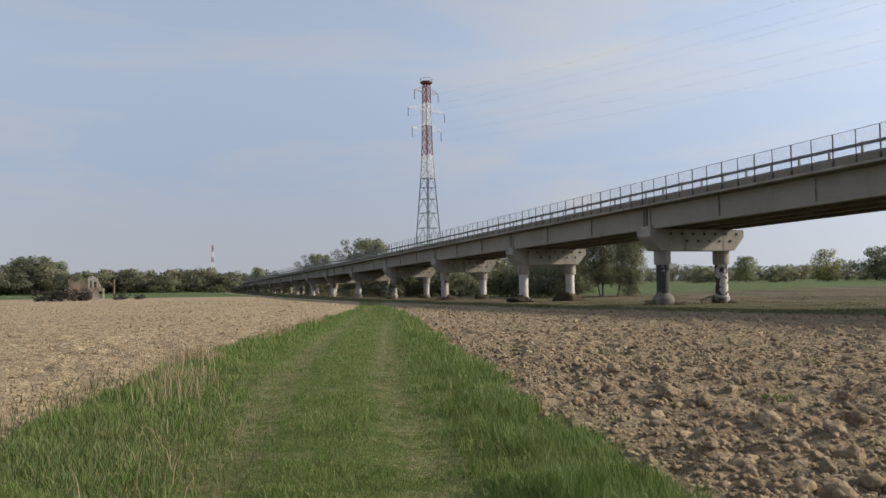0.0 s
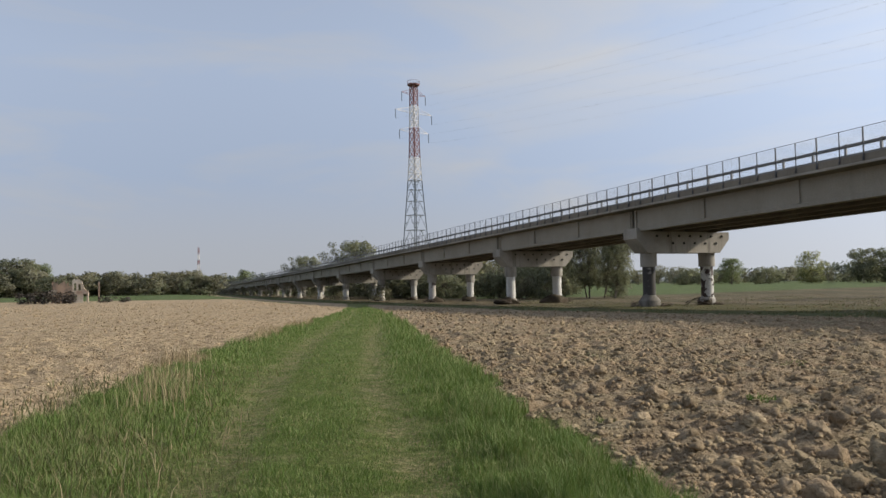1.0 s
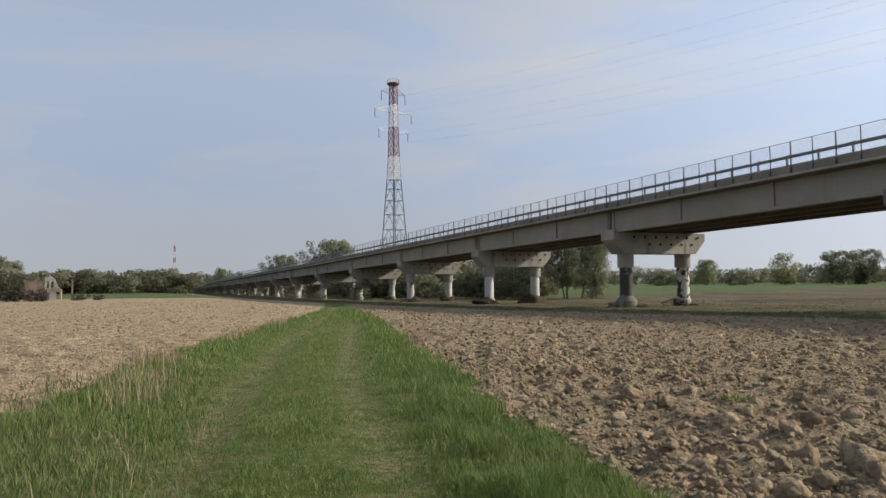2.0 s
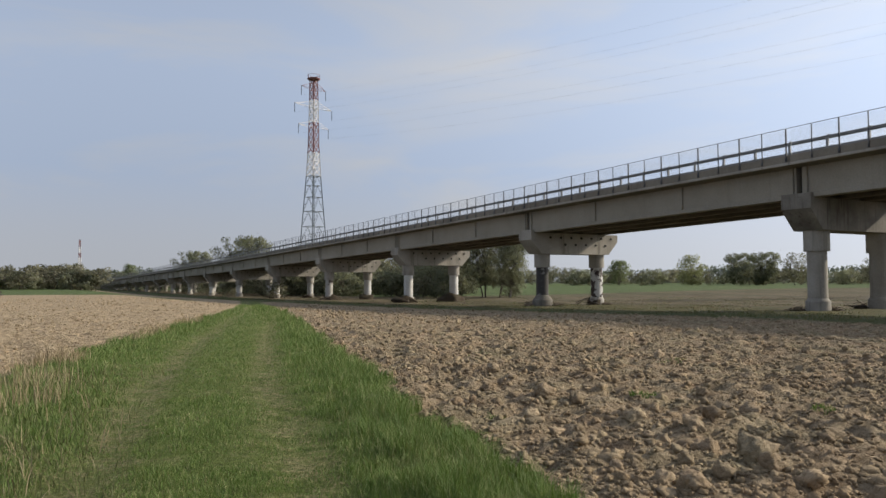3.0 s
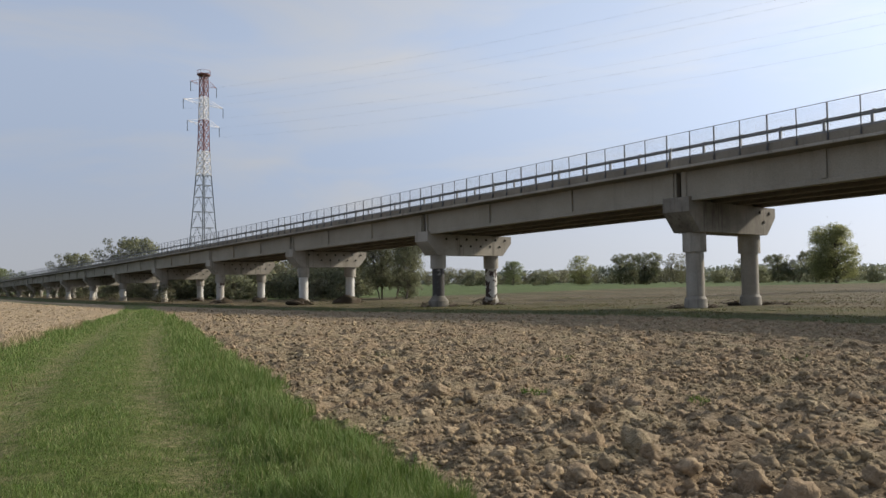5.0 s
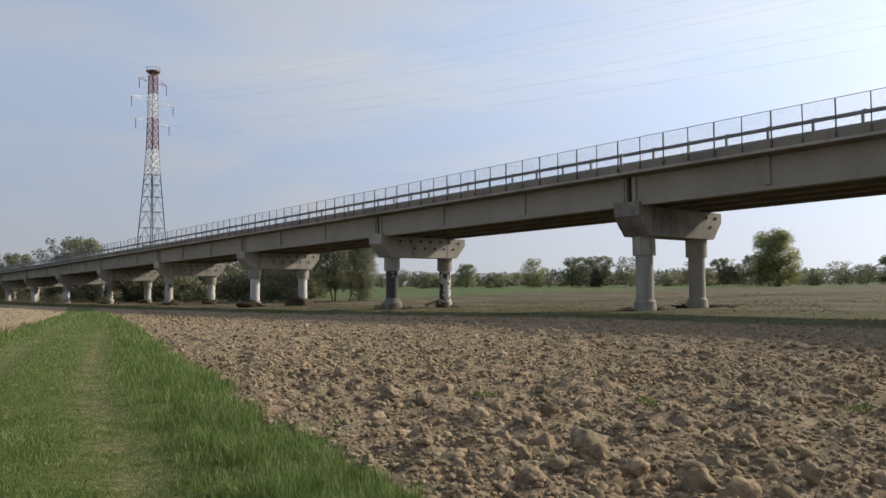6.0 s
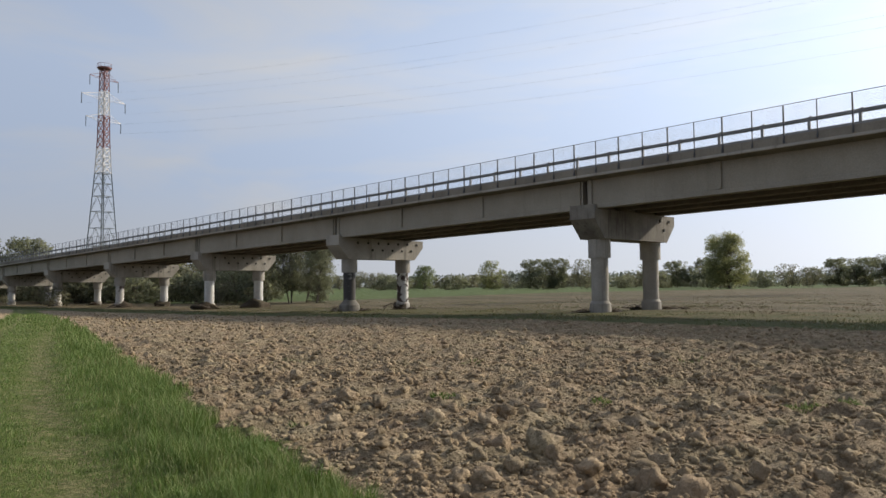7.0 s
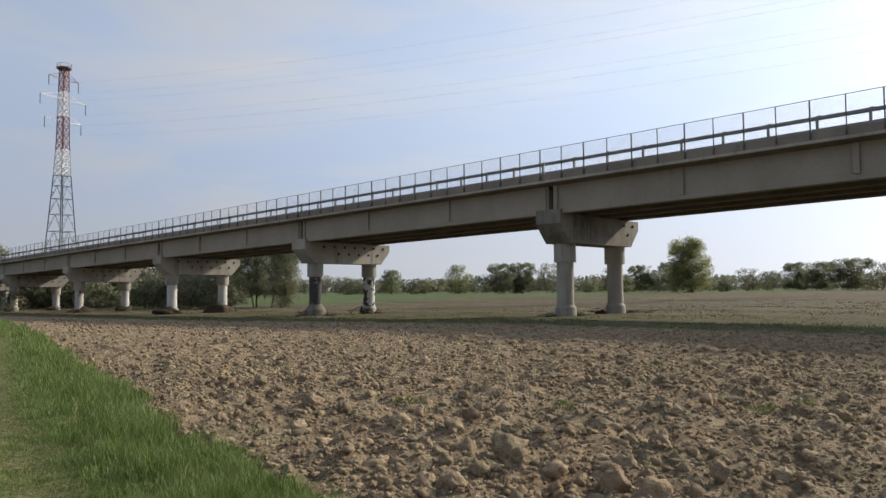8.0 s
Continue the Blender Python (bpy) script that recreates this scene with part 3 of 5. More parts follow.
def build_span(parent, k):
    s0, s1 = pier_s(k) + 0.02, pier_s(k + 1) - 0.02
    e = P_EDGE
    bm = bmesh.new()
    strip(bm, s0, s1, [(e, -0.50), (e, 0.0), (e + 0.35, 0.0), (e + 0.37, -0.12), (e + DECK_W - 0.37, -0.12), (e + DECK_W - 0.35, 0.0),
                       (e + DECK_W, 0.0), (e + DECK_W, -0.50), (e + DECK_W - 0.9, -0.60), (e + 0.9, -0.60)])
    bmesh.ops.recalc_face_normals(bm, faces=bm.faces)
    deck = part("deck_slab", bm, CONCRETE_EDGE, parent, "stained concrete deck slab with kerbs")
    # drip nosing along the bottom of the edge
    bm = bmesh.new()
    strip(bm, s0, s1, [(e - 0.05, -0.52), (e - 0.05, -0.42), (e - 0.002, -0.38), (e - 0.002, -0.54)])
    bmesh.ops.recalc_face_normals(bm, faces=bm.faces)
    part("edge_nosing", bm, CONCRETE_PIER, deck, "thin projecting nosing")
    g0, g1 = pier_s(k) + 0.16, pier_s(k + 1) - 0.16
    for i in range(4):
        p = P_FACE + 0.3 + i * BEAM_ROWS / 3
        bm = bmesh.new()
        strip(bm, g0, g1, [(p - 0.30, -0.605), (p - 0.30, -0.74), (p - 0.13, -0.86), (p - 0.13, -1.92), (p - 0.30, -2.04), (p - 0.30, -BEAM),
                           (p + 0.30, -BEAM), (p + 0.30, -2.04), (p + 0.13, -1.92), (p + 0.13, -0.86), (p + 0.30, -0.74), (p + 0.30, -0.605)] if i else
              [(p - 0.30, -0.605), (p - 0.30, -1.98), (p - 0.34, -2.02), (p - 0.34, -BEAM), (p + 0.30, -BEAM), (p + 0.30, -2.04), (p + 0.1, -1.92), (p + 0.1, -0.605)])
        bmesh.ops.recalc_face_normals(bm, faces=bm.faces)
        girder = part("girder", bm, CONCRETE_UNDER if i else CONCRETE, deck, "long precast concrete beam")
    # cross ribs at the third points, stiffeners at both ends
    for f, w, d in ((1 / 3, 0.26, 0.13), (2 / 3, 0.26, 0.13), (0.016, 0.22, 0.10), (0.984, 0.22, 0.10)):
        sr = s0 + (s1 - s0) * f
        bm = bmesh.new()
        add_box(bm, along(sr, P_FACE - d / 2, slab_z(sr) - 1.295), (U, W, (0, 0, 1)), (w, d + 0.02, 1.38))
        chamfer(bm, 0.02)
        part("stiffener", bm, CONCRETE, deck, "upright rib cast on the beam's face")
    for f in (0.014, 1 / 3, 2 / 3, 0.986):
        sr = s0 + (s1 - s0) * f
        bm = bmesh.new()
        add_box(bm, along(sr, P_FACE + 0.3 + BEAM_ROWS / 2, slab_z(sr) - (1.25 if 0.1 < f < 0.9 else 1.42)), (U, W, (0, 0, 1)), (0.25, BEAM_ROWS - 0.4, 1.2 if 0.1 < f < 0.9 else 1.60))
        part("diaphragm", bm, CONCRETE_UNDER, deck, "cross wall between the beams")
    # rails
    for side, pe in ((0, e + 0.035), (1, e + DECK_W - 0.035)):
        if side and k > NEAR_LAST:
            continue
        fence_height, guard_height = 1.41, 0.62
        bm = bmesh.new()
        add_bar(bm, along(s0, e - 0.036 if side == 0 else pe, slab_z(s0) + fence_height), along(s1, e - 0.036 if side == 0 else pe, slab_z(s1) + fence_height), 0.028)
        spacing = 1.4525
        first = (-(s0 - 47.67)) % spacing
        tall = []
        s = s0 + first
        while s < s1:
            tall.append(s)
            s += spacing
        shorts = []
        s = s0 + ((22.32 - s0) % 2.105)
        while s < s1:
            shorts.append(s)
            s += 2.105
        if k > NEAR_LAST:
            for s in tall:
                add_bar(bm, along(s, pe, slab_z(s) - 0.3), along(s, pe, slab_z(s) + fence_height), 0.06)
        fence = part("fence", bm, GALV_DARK, deck, "slim dark steel parapet fence")
        bm = bmesh.new()
        pg = pe + (0.22 if side == 0 else -0.22)
        w = [(-0.03, 0.0), (0.01, 0.06), (-0.03, 0.12), (-0.03, 0.19), (0.01, 0.25), (-0.03, 0.31), (-0.045, 0.31), (-0.01, 0.25), (-0.045, 0.19), (-0.045, 0.12), (-0.01, 0.06), (-0.045, 0.0)]
        strip(bm, s0, s1, [(pg + a, guard_height - 0.12 + b * 0.62) for a, b in w])
        bmesh.ops.recalc_face_normals(bm, faces=bm.faces)
        part("crash_barrier", bm, GALV, deck, "corrugated steel crash barrier")
        bm = bmesh.new()
        add_bar(bm, along(s0, pg, slab_z(s0) + 0.10), along(s1, pg, slab_z(s1) + 0.10), 0.06, 0.10)
        part("lower_rail", bm, GALV, deck, "low steel kerb rail")
        if k <= NEAR_LAST and side == 0:
            # hair-thin wire net between the fence posts
            bm = bmesh.new()
            nh = 20
            for j in range(1, nh):
                z = 0.08 + (fence_height - 0.1) * j / nh
                add_bar(bm, along(s0, pe - 0.01, slab_z(s0) + z), along(s1, pe - 0.01, slab_z(s1) + z), 0.006)
            part("wire_net", bm, GALV, deck, "thin wire net")
            for s in tall:
                posts_tall.append((deck, s, e - 0.036))
            for s in shorts:
                posts_short.append((deck, s, pg))


def build_viaduct():
    via = empty("road_viaduct", along(S_A, P_FACE + 4, 0))
    tagged(via, "long weathered concrete road viaduct on paired round columns", "viaduct", kind="structure")
    inv = via.matrix_basis.inverted()
    for k in range(FIRST, LAST + 1):
        build_span(via, k)
    for k in range(FIRST, LAST + 2):
        build_pier(via, k)
    # posts on shared meshes
    bm = bmesh.new()
    add_box(bm, (0, 0, 0.535), ((1, 0, 0), (0, 1, 0), (0, 0, 1)), (0.062, 0.06, 1.76))
    add_box(bm, (0, 0.02, -0.25), ((1, 0, 0), (0, 1, 0), (0, 0, 1)), (0.15, 0.03, 0.20))
    tall_me = part("fence_post", bm, GALV_DARK).data
    bm = bmesh.new()
    add_box(bm, (0, 0, 0.535), ((1, 0, 0), (0, 1, 0), (0, 0, 1)), (0.036, 0.045, 1.76))
    add_box(bm, (0, 0.02, -0.25), ((1, 0, 0), (0, 1, 0), (0, 0, 1)), (0.12, 0.03, 0.16))
    slim = part("slim_post", bm, GALV_DARK)
    slim_me = slim.data
    bpy.data.objects.remove(slim)
    bm = bmesh.new()
    add_box(bm, (0, 0, 0.22), ((1, 0, 0), (0, 1, 0), (0, 0, 1)), (0.10, 0.12, 0.96))
    add_box(bm, (0, -0.08, 0.66), ((1, 0, 0), (0, 1, 0), (0, 0, 1)), (0.12, 0.10, 0.16))
    short_me = part("barrier_post", bm, GALV).data
    for o in [o for o in scene.objects if o.name in ("fence_post", "barrier_post")]:
        bpy.data.objects.remove(o)
    for name, me, lst in (("fence_post", tall_me, posts_tall), ("barrier_post", short_me, posts_short)):
        for i, (deck, s, p) in enumerate(lst):
            o = new(name, me if name == "barrier_post" or i % 2 else slim_me)
            o.parent = deck
            o.matrix_basis = Matrix.Translation(along(s, p, slab_z(s))) @ Matrix.Rotation(-PHI, 4, "Z")
    for o in via.children:
        o.matrix_parent_inverse = inv


posts_tall, posts_short = [], []
build_viaduct()


# ------------------------------------------------------------------ lattice towers and power line
def square(c, half, z, rot):
    return [Vector(c) + Vector((half * math.sqrt(2) * math.cos(rot + math.pi / 4 + i * math.pi / 2), half * math.sqrt(2) * math.sin(rot + math.pi / 4 + i * math.pi / 2), z)) for i in range(4)]


def lattice_section(tower, c, rot, h0, z0, h1, z1, leg, brace, mat, label, kframe=False):
    bm = bmesh.new()
    a, b = square(c, h0, z0, rot), square(c, h1, z1, rot)
    for i in range(4):
        j = (i + 1) % 4
        add_bar(bm, a[i], b[i], leg)
        add_bar(bm, b[i], b[j], brace * (1.7 if kframe else 1.0))
        if kframe:
            top_mid = (b[i] + b[j]) / 2
            for k in (i, j):
                low_mid = a[k].lerp(b[k], 0.45)
                add_bar(bm, a[k], top_mid, brace)
                add_bar(bm, low_mid, a[k].lerp(top_mid, 0.55), brace * 0.7)
        else:
            add_bar(bm, a[i], b[j], brace)
            add_bar(bm, a[j], b[i], brace)
    if kframe:
        add_bar(bm, b[0], b[2], brace)
        add_bar(bm, b[1], b[3], brace)
    bmesh.ops.recalc_face_normals(bm, faces=bm.faces)
    part("lattice_section", bm, mat, tower, label)


def build_pylon(at, rot, height):
    """Tall river-crossing tower: grey foot, white and red bands, six short arms, platform on top. rot: the way of its arms."""
    tower = empty("transmission_tower", at)
    H = height
    lev = [0, 0.115, 0.20, 0.278, 0.35, 0.417, 0.472, 0.517, 0.555, 0.59, 0.626, 0.662, 0.698, 0.734, 0.770, 0.806, 0.842, 0.878, 0.914, 0.95, 0.978]

    def half(f):
        return np.interp(f, [0, 0.24, 0.51, 0.66, 0.98], [0.056, 0.0400, 0.0240, 0.0176, 0.0128]) * H

    for f0, f1 in zip(lev, lev[1:]):
        m = 0.5 * (f0 + f1)
        if m < 0.517:
            mat, lb = PYLON_GREY, "grey steel lattice"
        elif m < 0.637 or 0.76 < m < 0.877:
            mat, lb = PYLON_WHITE, "white painted steel lattice"
        else:
            mat, lb = PYLON_RED, "faded red painted steel lattice"
        lattice_section(tower, (0, 0, 0), rot, half(f0), f0 * H, half(f1), f1 * H, 0.0040 * H, 0.0011 * H if m < .5 else 0.0022 * H, mat, lb, m < 0.517)
    bm = bmesh.new()
    add_prism(bm, [Vector((0, 0, 0.978 * H)) + q for q in ring((0, 0, 0), 0.028 * H, 12)], [Vector((0, 0, 0.984 * H)) + q for q in ring((0, 0, 0), 0.031 * H, 12)])
    part("top_platform", bm, PYLON_RED, tower, "round red maintenance platform")
    bm = bmesh.new()
    rr = [q + Vector((0, 0, 1.0 * H)) for q in ring((0, 0, 0), 0.029 * H, 12)]
    for i in range(12):
        add_bar(bm, rr[i], rr[(i + 1) % 12], 0.10)
        add_bar(bm, rr[i] - Vector((0, 0, 0.014 * H)), rr[i], 0.10)
    part("platform_railing", bm, PYLON_RED, tower)
    ax = Vector((math.cos(rot), math.sin(rot), 0))
    ends = []
    for f, reach, mat in ((0.937, 0.075, PYLON_RED), (0.848, 0.115, PYLON_WHITE), (0.754, 0.092, PYLON_WHITE)):
        for sgn in (-1, 1):
            bm = bmesh.new()
            tip = ax * (sgn * reach * H) + Vector((0, 0, f * H))
            hh = half(f)
            side = Vector((-ax.y, ax.x, 0))
            for q in (-1, 1):
                add_bar(bm, ax * (sgn * hh) + side * (q * hh) + Vector((0, 0, (f - 0.004) * H)), tip, 0.0014 * H)
                add_bar(bm, ax * (sgn * hh) + side * (q * hh) + Vector((0, 0, (f + 0.022) * H)), tip, 0.0011 * H)
            part("cross_arm", bm, mat, tower, "tapering steel cross arm")
            bm = bmesh.new()
            n, low = 16, 0.045 * H
            for i in range(n):
                z = tip.z - low * (i + 0.1) / n
                add_prism(bm, ring((tip.x, tip.y, z), 0.0019 * H, 8), ring((tip.x, tip.y, z - low * 0.8 / n), 0.0012 * H, 8))
            part("insulator", bm, INSULATOR, tower, "dark hanging insulator string")
            ends.append(tip - Vector((0, 0, low)))
    tagged(tower, "tall red and white lattice transmission tower with grey foot", "pylon", group="transmission towers")
    return tower, ends


PYL_D, PYL_AZ = 340.0, radians(-0.98)
PYL_AT = Vector((PYL_D * math.sin(PYL_AZ), PYL_D * math.cos(PYL_AZ), 0))
PYL_H = 96.6
LINE_AZ = radians(138.0)
LINE = Vector((math.sin(LINE_AZ), math.cos(LINE_AZ), 0))
ARM_ROT = math.atan2(LINE.x, -LINE.y)
pylon, wire_ends = build_pylon(PYL_AT, ARM_ROT, PYL_H)
pylon_far = copy_thing(pylon, Matrix.Translation(PYL_AT + LINE * 350))
pylon_far.scale = (1.031, 1.031, 1.031)


def cable(a, b, sag, r):
    cu = bpy.data.curves.new("power_cable", "CURVE")
    cu.dimensions = "3D"
    cu.bevel_depth, cu.bevel_resolution = r, 0
    sp = cu.splines.new("POLY")
    n = 60
    sp.points.add(n)
    for i in range(n + 1):
        f = i / n
        q = a.lerp(b, f) - Vector((0, 0, 4 * sag * f * (1 - f)))
        sp.points[i].co = (*q, 1)
    cu.materials.append(CABLE)
    tagged(new("power_cable", cu), "thin sagging overhead power cable hanging from the towers", "cable", group="overhead cables")


for e in wire_ends:
    cable(PYL_AT + e, PYL_AT + e * 1.031 + LINE * 350, 6.5, 0.014)


# ------------------------------------------------------------------ trees and shrubs
rng = np.random.default_rng(7)


def leaf_cloud(centres, radii, per, size, squash=0.8, whole=0.75):
    """Many small leaf sprays about a set of clump centres, turned outwards; returns corners, quads and normals."""
    vs, ns = [], []
    heart = np.mean(np.asarray(centres), axis=0)
    reach = np.max(np.linalg.norm(np.asarray(centres) - heart, axis=1)) + 1e-6
    for c, r in zip(centres, radii):
        n = max(4, int(per * r * r))
        d = rng.normal(size=(n, 3))
        d /= np.linalg.norm(d, axis=1)[:, None]
        rad = r * rng.uniform(0.35, 1.08, n) ** 0.6
        pts = c + d * rad[:, None] * np.array([1, 1, squash])
        a = rng.normal(size=(n, 3))
        a /= np.linalg.norm(a, axis=1)[:, None]
        b = np.cross(a, rng.normal(size=(n, 3)))
        b /= np.linalg.norm(b, axis=1)[:, None]
        sz = size * rng.uniform(0.5, 1.3, n)[:, None]
        out = d * 0.55 + (pts - heart) / reach * whole + rng.normal(size=(n, 3)) * 0.30 + np.array([0, 0, 0.12])
        out /= np.linalg.norm(out, axis=1)[:, None]
        turned = np.einsum("ij,ij->i", np.cross(a, b), out) < 0
        b[turned] *= -1
        a, b = a * sz, b * sz * 0.6
        ns.append(np.repeat(out, 4, axis=0))
        vs.append(np.stack([pts - a, pts - b * 0.8, pts + a, pts + b], 1).reshape(-1, 3))
    v = np.concatenate(vs)
    return v, np.arange(len(v)).reshape(-1, 4), np.concatenate(ns)


def leaf_mesh(name, v, q, n, material):
    me = array_mesh(name, v, q, material)
    me.polygons.foreach_set("use_smooth", np.ones(len(q), bool))
    me.normals_split_custom_set_from_vertices(n.tolist())
    return me


def limb(bm, a, b, ra, rb, n=6):
    a, b = Vector(a), Vector(b)
    d = (b - a).normalized()
    s1 = d.orthogonal().normalized()
    s2 = d.cross(s1)
    f = lambda c, r: [c + s1 * (r * math.cos(2 * math.pi * i / n)) + s2 * (r * math.sin(2 * math.pi * i / n)) for i in range(n)]
    add_prism(bm, f(a, ra), f(b, rb))


def build_tree(name, height, width, trunk_f, leaf, label, stems=1, clumps=26, leafsize=0.35, per=60, airy=0.0, bare=0):
    """A tree of real size, its crown made of leaf sprays about the ends of its limbs."""
    root = empty(name)
    bm = bmesh.new()
    centres, radii = [], []
    for st in range(stems):
        ang = rng.uniform(0, 6.28)
        lean = (0.10 if stems == 1 else 0.32) * width
        base = Vector((0.06 * width * math.cos(ang) * (stems > 1), 0.06 * width * math.sin(ang) * (stems > 1), -0.15))
        fork = Vector((lean * 0.4 * math.cos(ang), lean * 0.4 * math.sin(ang), height * trunk_f))
        r0 = 0.022 * height / math.sqrt(stems)
        limb(bm, base, fork, r0, r0 * 0.8, 8)
        top = Vector((lean * math.cos(ang), lean * math.sin(ang), height * 0.86))
        limb(bm, fork, top, r0 * 0.7, r0 * 0.15)
        for i in range(clumps // stems):
            f = rng.uniform(0.05, 1.0)
            z = height * (trunk_f * 0.9 + (0.95 - trunk_f * 0.9) * f)
            ring_r = 0.44 * width * math.sqrt(max(0.04, 1 - (abs(f - 0.42) / 0.62) ** 2)) * rng.uniform(0.1, 1.0) ** 0.5
            a = rng.uniform(0, 6.28)
            c = Vector((top.x * f + ring_r * math.cos(a), top.y * f + ring_r * math.sin(a), z))
            start = fork.lerp(top, max(0, f * 0.75 - 0.1))
            limb(bm, start, c, r0 * 0.28, r0 * 0.06, 4)
            for tw in range(1 + bare // 2):
                q = c + Vector(rng.normal(size=3)) * (0.11 * width)
                limb(bm, start.lerp(c, 0.6), q, r0 * 0.10, r0 * 0.03, 3)
            if rng.uniform() >= airy:
                centres.append(np.array(c))
                radii.append(width * rng.uniform(0.085, 0.165))
    bmesh.ops.recalc_face_normals(bm, faces=bm.faces)
    part("trunk", bm, BARK, root, "branching grey-brown trunk and limbs")
    v, q, n = leaf_cloud(centres, radii, per * (6.0 / width) ** 1.1, leafsize)
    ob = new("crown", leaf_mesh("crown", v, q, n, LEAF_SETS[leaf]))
    ob.parent = root
    tagged(root, label, "tree")
    return root


def at_az(az, dist):
    return Vector((dist * math.sin(radians(az)), dist * math.cos(radians(az)), 0))


def put(src, az, dist, scale=1.0, wide=1.0, turn=None, first=[]):
    q = at_az(az, dist)
    turn = rng.uniform(0, 6.28) if turn is None else turn
    m = Matrix.Translation((q.x, q.y, float(ground_z(q.x, q.y)) - 0.05)) @ Matrix.Rotation(turn, 4, "Z") @ Matrix.Diagonal((scale * wide, scale * wide, scale, 1))
    if src.name not in first:
        first.append(src.name)
        src.matrix_basis = m
        return src
    o = copy_thing(src, Matrix.Identity(4))
    o.matrix_basis = m
    return o


def build_trees():
    broad = build_tree("broadleaf_tree", 12, 10, 0.045, "fresh", "rounded field tree with fresh spring leaves", clumps=80, leafsize=0.22, per=85)
    broad2 = build_tree("broadleaf_tree", 11, 11, 0.035, "yellow", "rounded yellow-green spring tree at the field's edge", clumps=75, leafsize=0.27)
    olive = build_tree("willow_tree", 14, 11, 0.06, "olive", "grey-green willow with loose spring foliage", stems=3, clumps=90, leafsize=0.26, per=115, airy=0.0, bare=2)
    dark = build_tree("budding_tree", 10, 9, 0.06, "dark", "dark half-bare tree with brown buds", stems=2, clumps=70, leafsize=0.22, airy=0.2, bare=3)
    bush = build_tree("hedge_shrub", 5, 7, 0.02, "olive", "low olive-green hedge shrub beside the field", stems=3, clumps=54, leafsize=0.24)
    poplar = build_tree("large_poplar", 19, 16, 0.10, "poplar", "large airy poplar with yellowish young leaves", stems=1, clumps=190, leafsize=0.24, per=110, airy=0.22, bare=3)
    shrub = build_tree("far_shrub", 5, 7, 0.02, "olive", "low shrub in a distant hedge, its grey-green leaves paled for haze", stems=2, clumps=34, leafsize=0.26, per=64)
    scrub2 = build_tree("far_scrub", 6, 8, 0.03, "dark", "dark distant scrub in a hedge", stems=2, clumps=34, leafsize=0.26, per=64)
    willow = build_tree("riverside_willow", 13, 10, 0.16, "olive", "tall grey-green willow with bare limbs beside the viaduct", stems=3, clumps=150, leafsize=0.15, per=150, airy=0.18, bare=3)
    group = [broad, broad2, olive, dark, bush, poplar]
    # free-standing trees behind the bridge, seen over the green crop
    for src, az, d, sc, wd in (
        (broad, 22.45, 262, 0.74, 1.25), (broad2, 27.65, 258, 0.90, 1.02), (bush, 20.6, 276, 0.95, 1.3), (bush, 24.6, 268, 1.1, 1.25), (dark, 28.75, 250, .52, .6),
        (olive, 30.8, 262, 0.76, 1.0), (olive, 32.5, 256, 0.76, 1.0), (bush, 31.6, 258, 1.5, 1.1), (dark, 34.7, 256, 1.08, 0.95), (bush, 35.6, 270, 1.1, 1.0),
    ):
        put(src, az, d, sc, wd)
    for src, az, d, sc, wd in (
        (bush, 37.4, 300, 1.0, 1.4), (dark, 39.2, 288, 0.95, 0.8), (bush, 40.2, 290, 1.3, 1.2), (olive, 41.5, 285, 0.72, 1.0), (dark, 42.6, 285, .85, 1.0),
        (olive, 43.7, 290, .8, .9), (poplar, 45.1, 232, 0.86, 1.0), (bush, 44.4, 240, 1.5, 1.2), (bush, 47.2, 262, 1.0, 1.1), (dark, 49.0, 268, 0.82, 1.0), (dark, 50.3, 270, 0.72, 1.0),
        (olive, 52.4, 330, 0.8, 1.4), (olive, 53.5, 300, 0.75, 1.4), (olive, 55.4, 290, 0.8, 1.4), (dark, 57.0, 285, 0.9, 1.3), (olive, 58.8, 280, 0.8, 1.4),
        (dark, 18.6, 300, .75, 1.2), (dark, 17.2, 320, .85, 1.2), (dark, 15.9, 330, .7, 1.2), (bush, 19.4, 280, 1.2, 1.1),
    ):
        put(src, az, d, sc, wd)
    for az in np.arange(19.0, 60.0, 1.15):
        put(shrub if rng.uniform() < 0.6 else scrub2, az + rng.uniform(-0.4, 0.4), rng.uniform(295, 345), rng.uniform(0.65, 1.0), rng.uniform(1.3, 1.9))
    # the thick willow group close behind the bridge
    for src, az, d, sc, wd in (
        (willow, 12.3, 112, 0.84, 0.75), (willow, 14.0, 108, 0.80, 0.70), (willow, 13.2, 115, 0.92, 0.75), (olive, 10.4, 122, 0.82, 0.8),
        (dark, 9.6, 128, 0.75, 1.0), (bush, 9.0, 112, 1.0, 1.0), (bush, 14.3, 112, 0.6, 0.8), (olive, 7.9, 130, 0.62, 1.0), (bush, 6.9, 124, 1.1, 1.1), (dark, 6.0, 138, 0.7, 1.1), (bush, 5.2, 130, 1.0, 1.2),
    ):
        put(src, az, d, sc, wd)
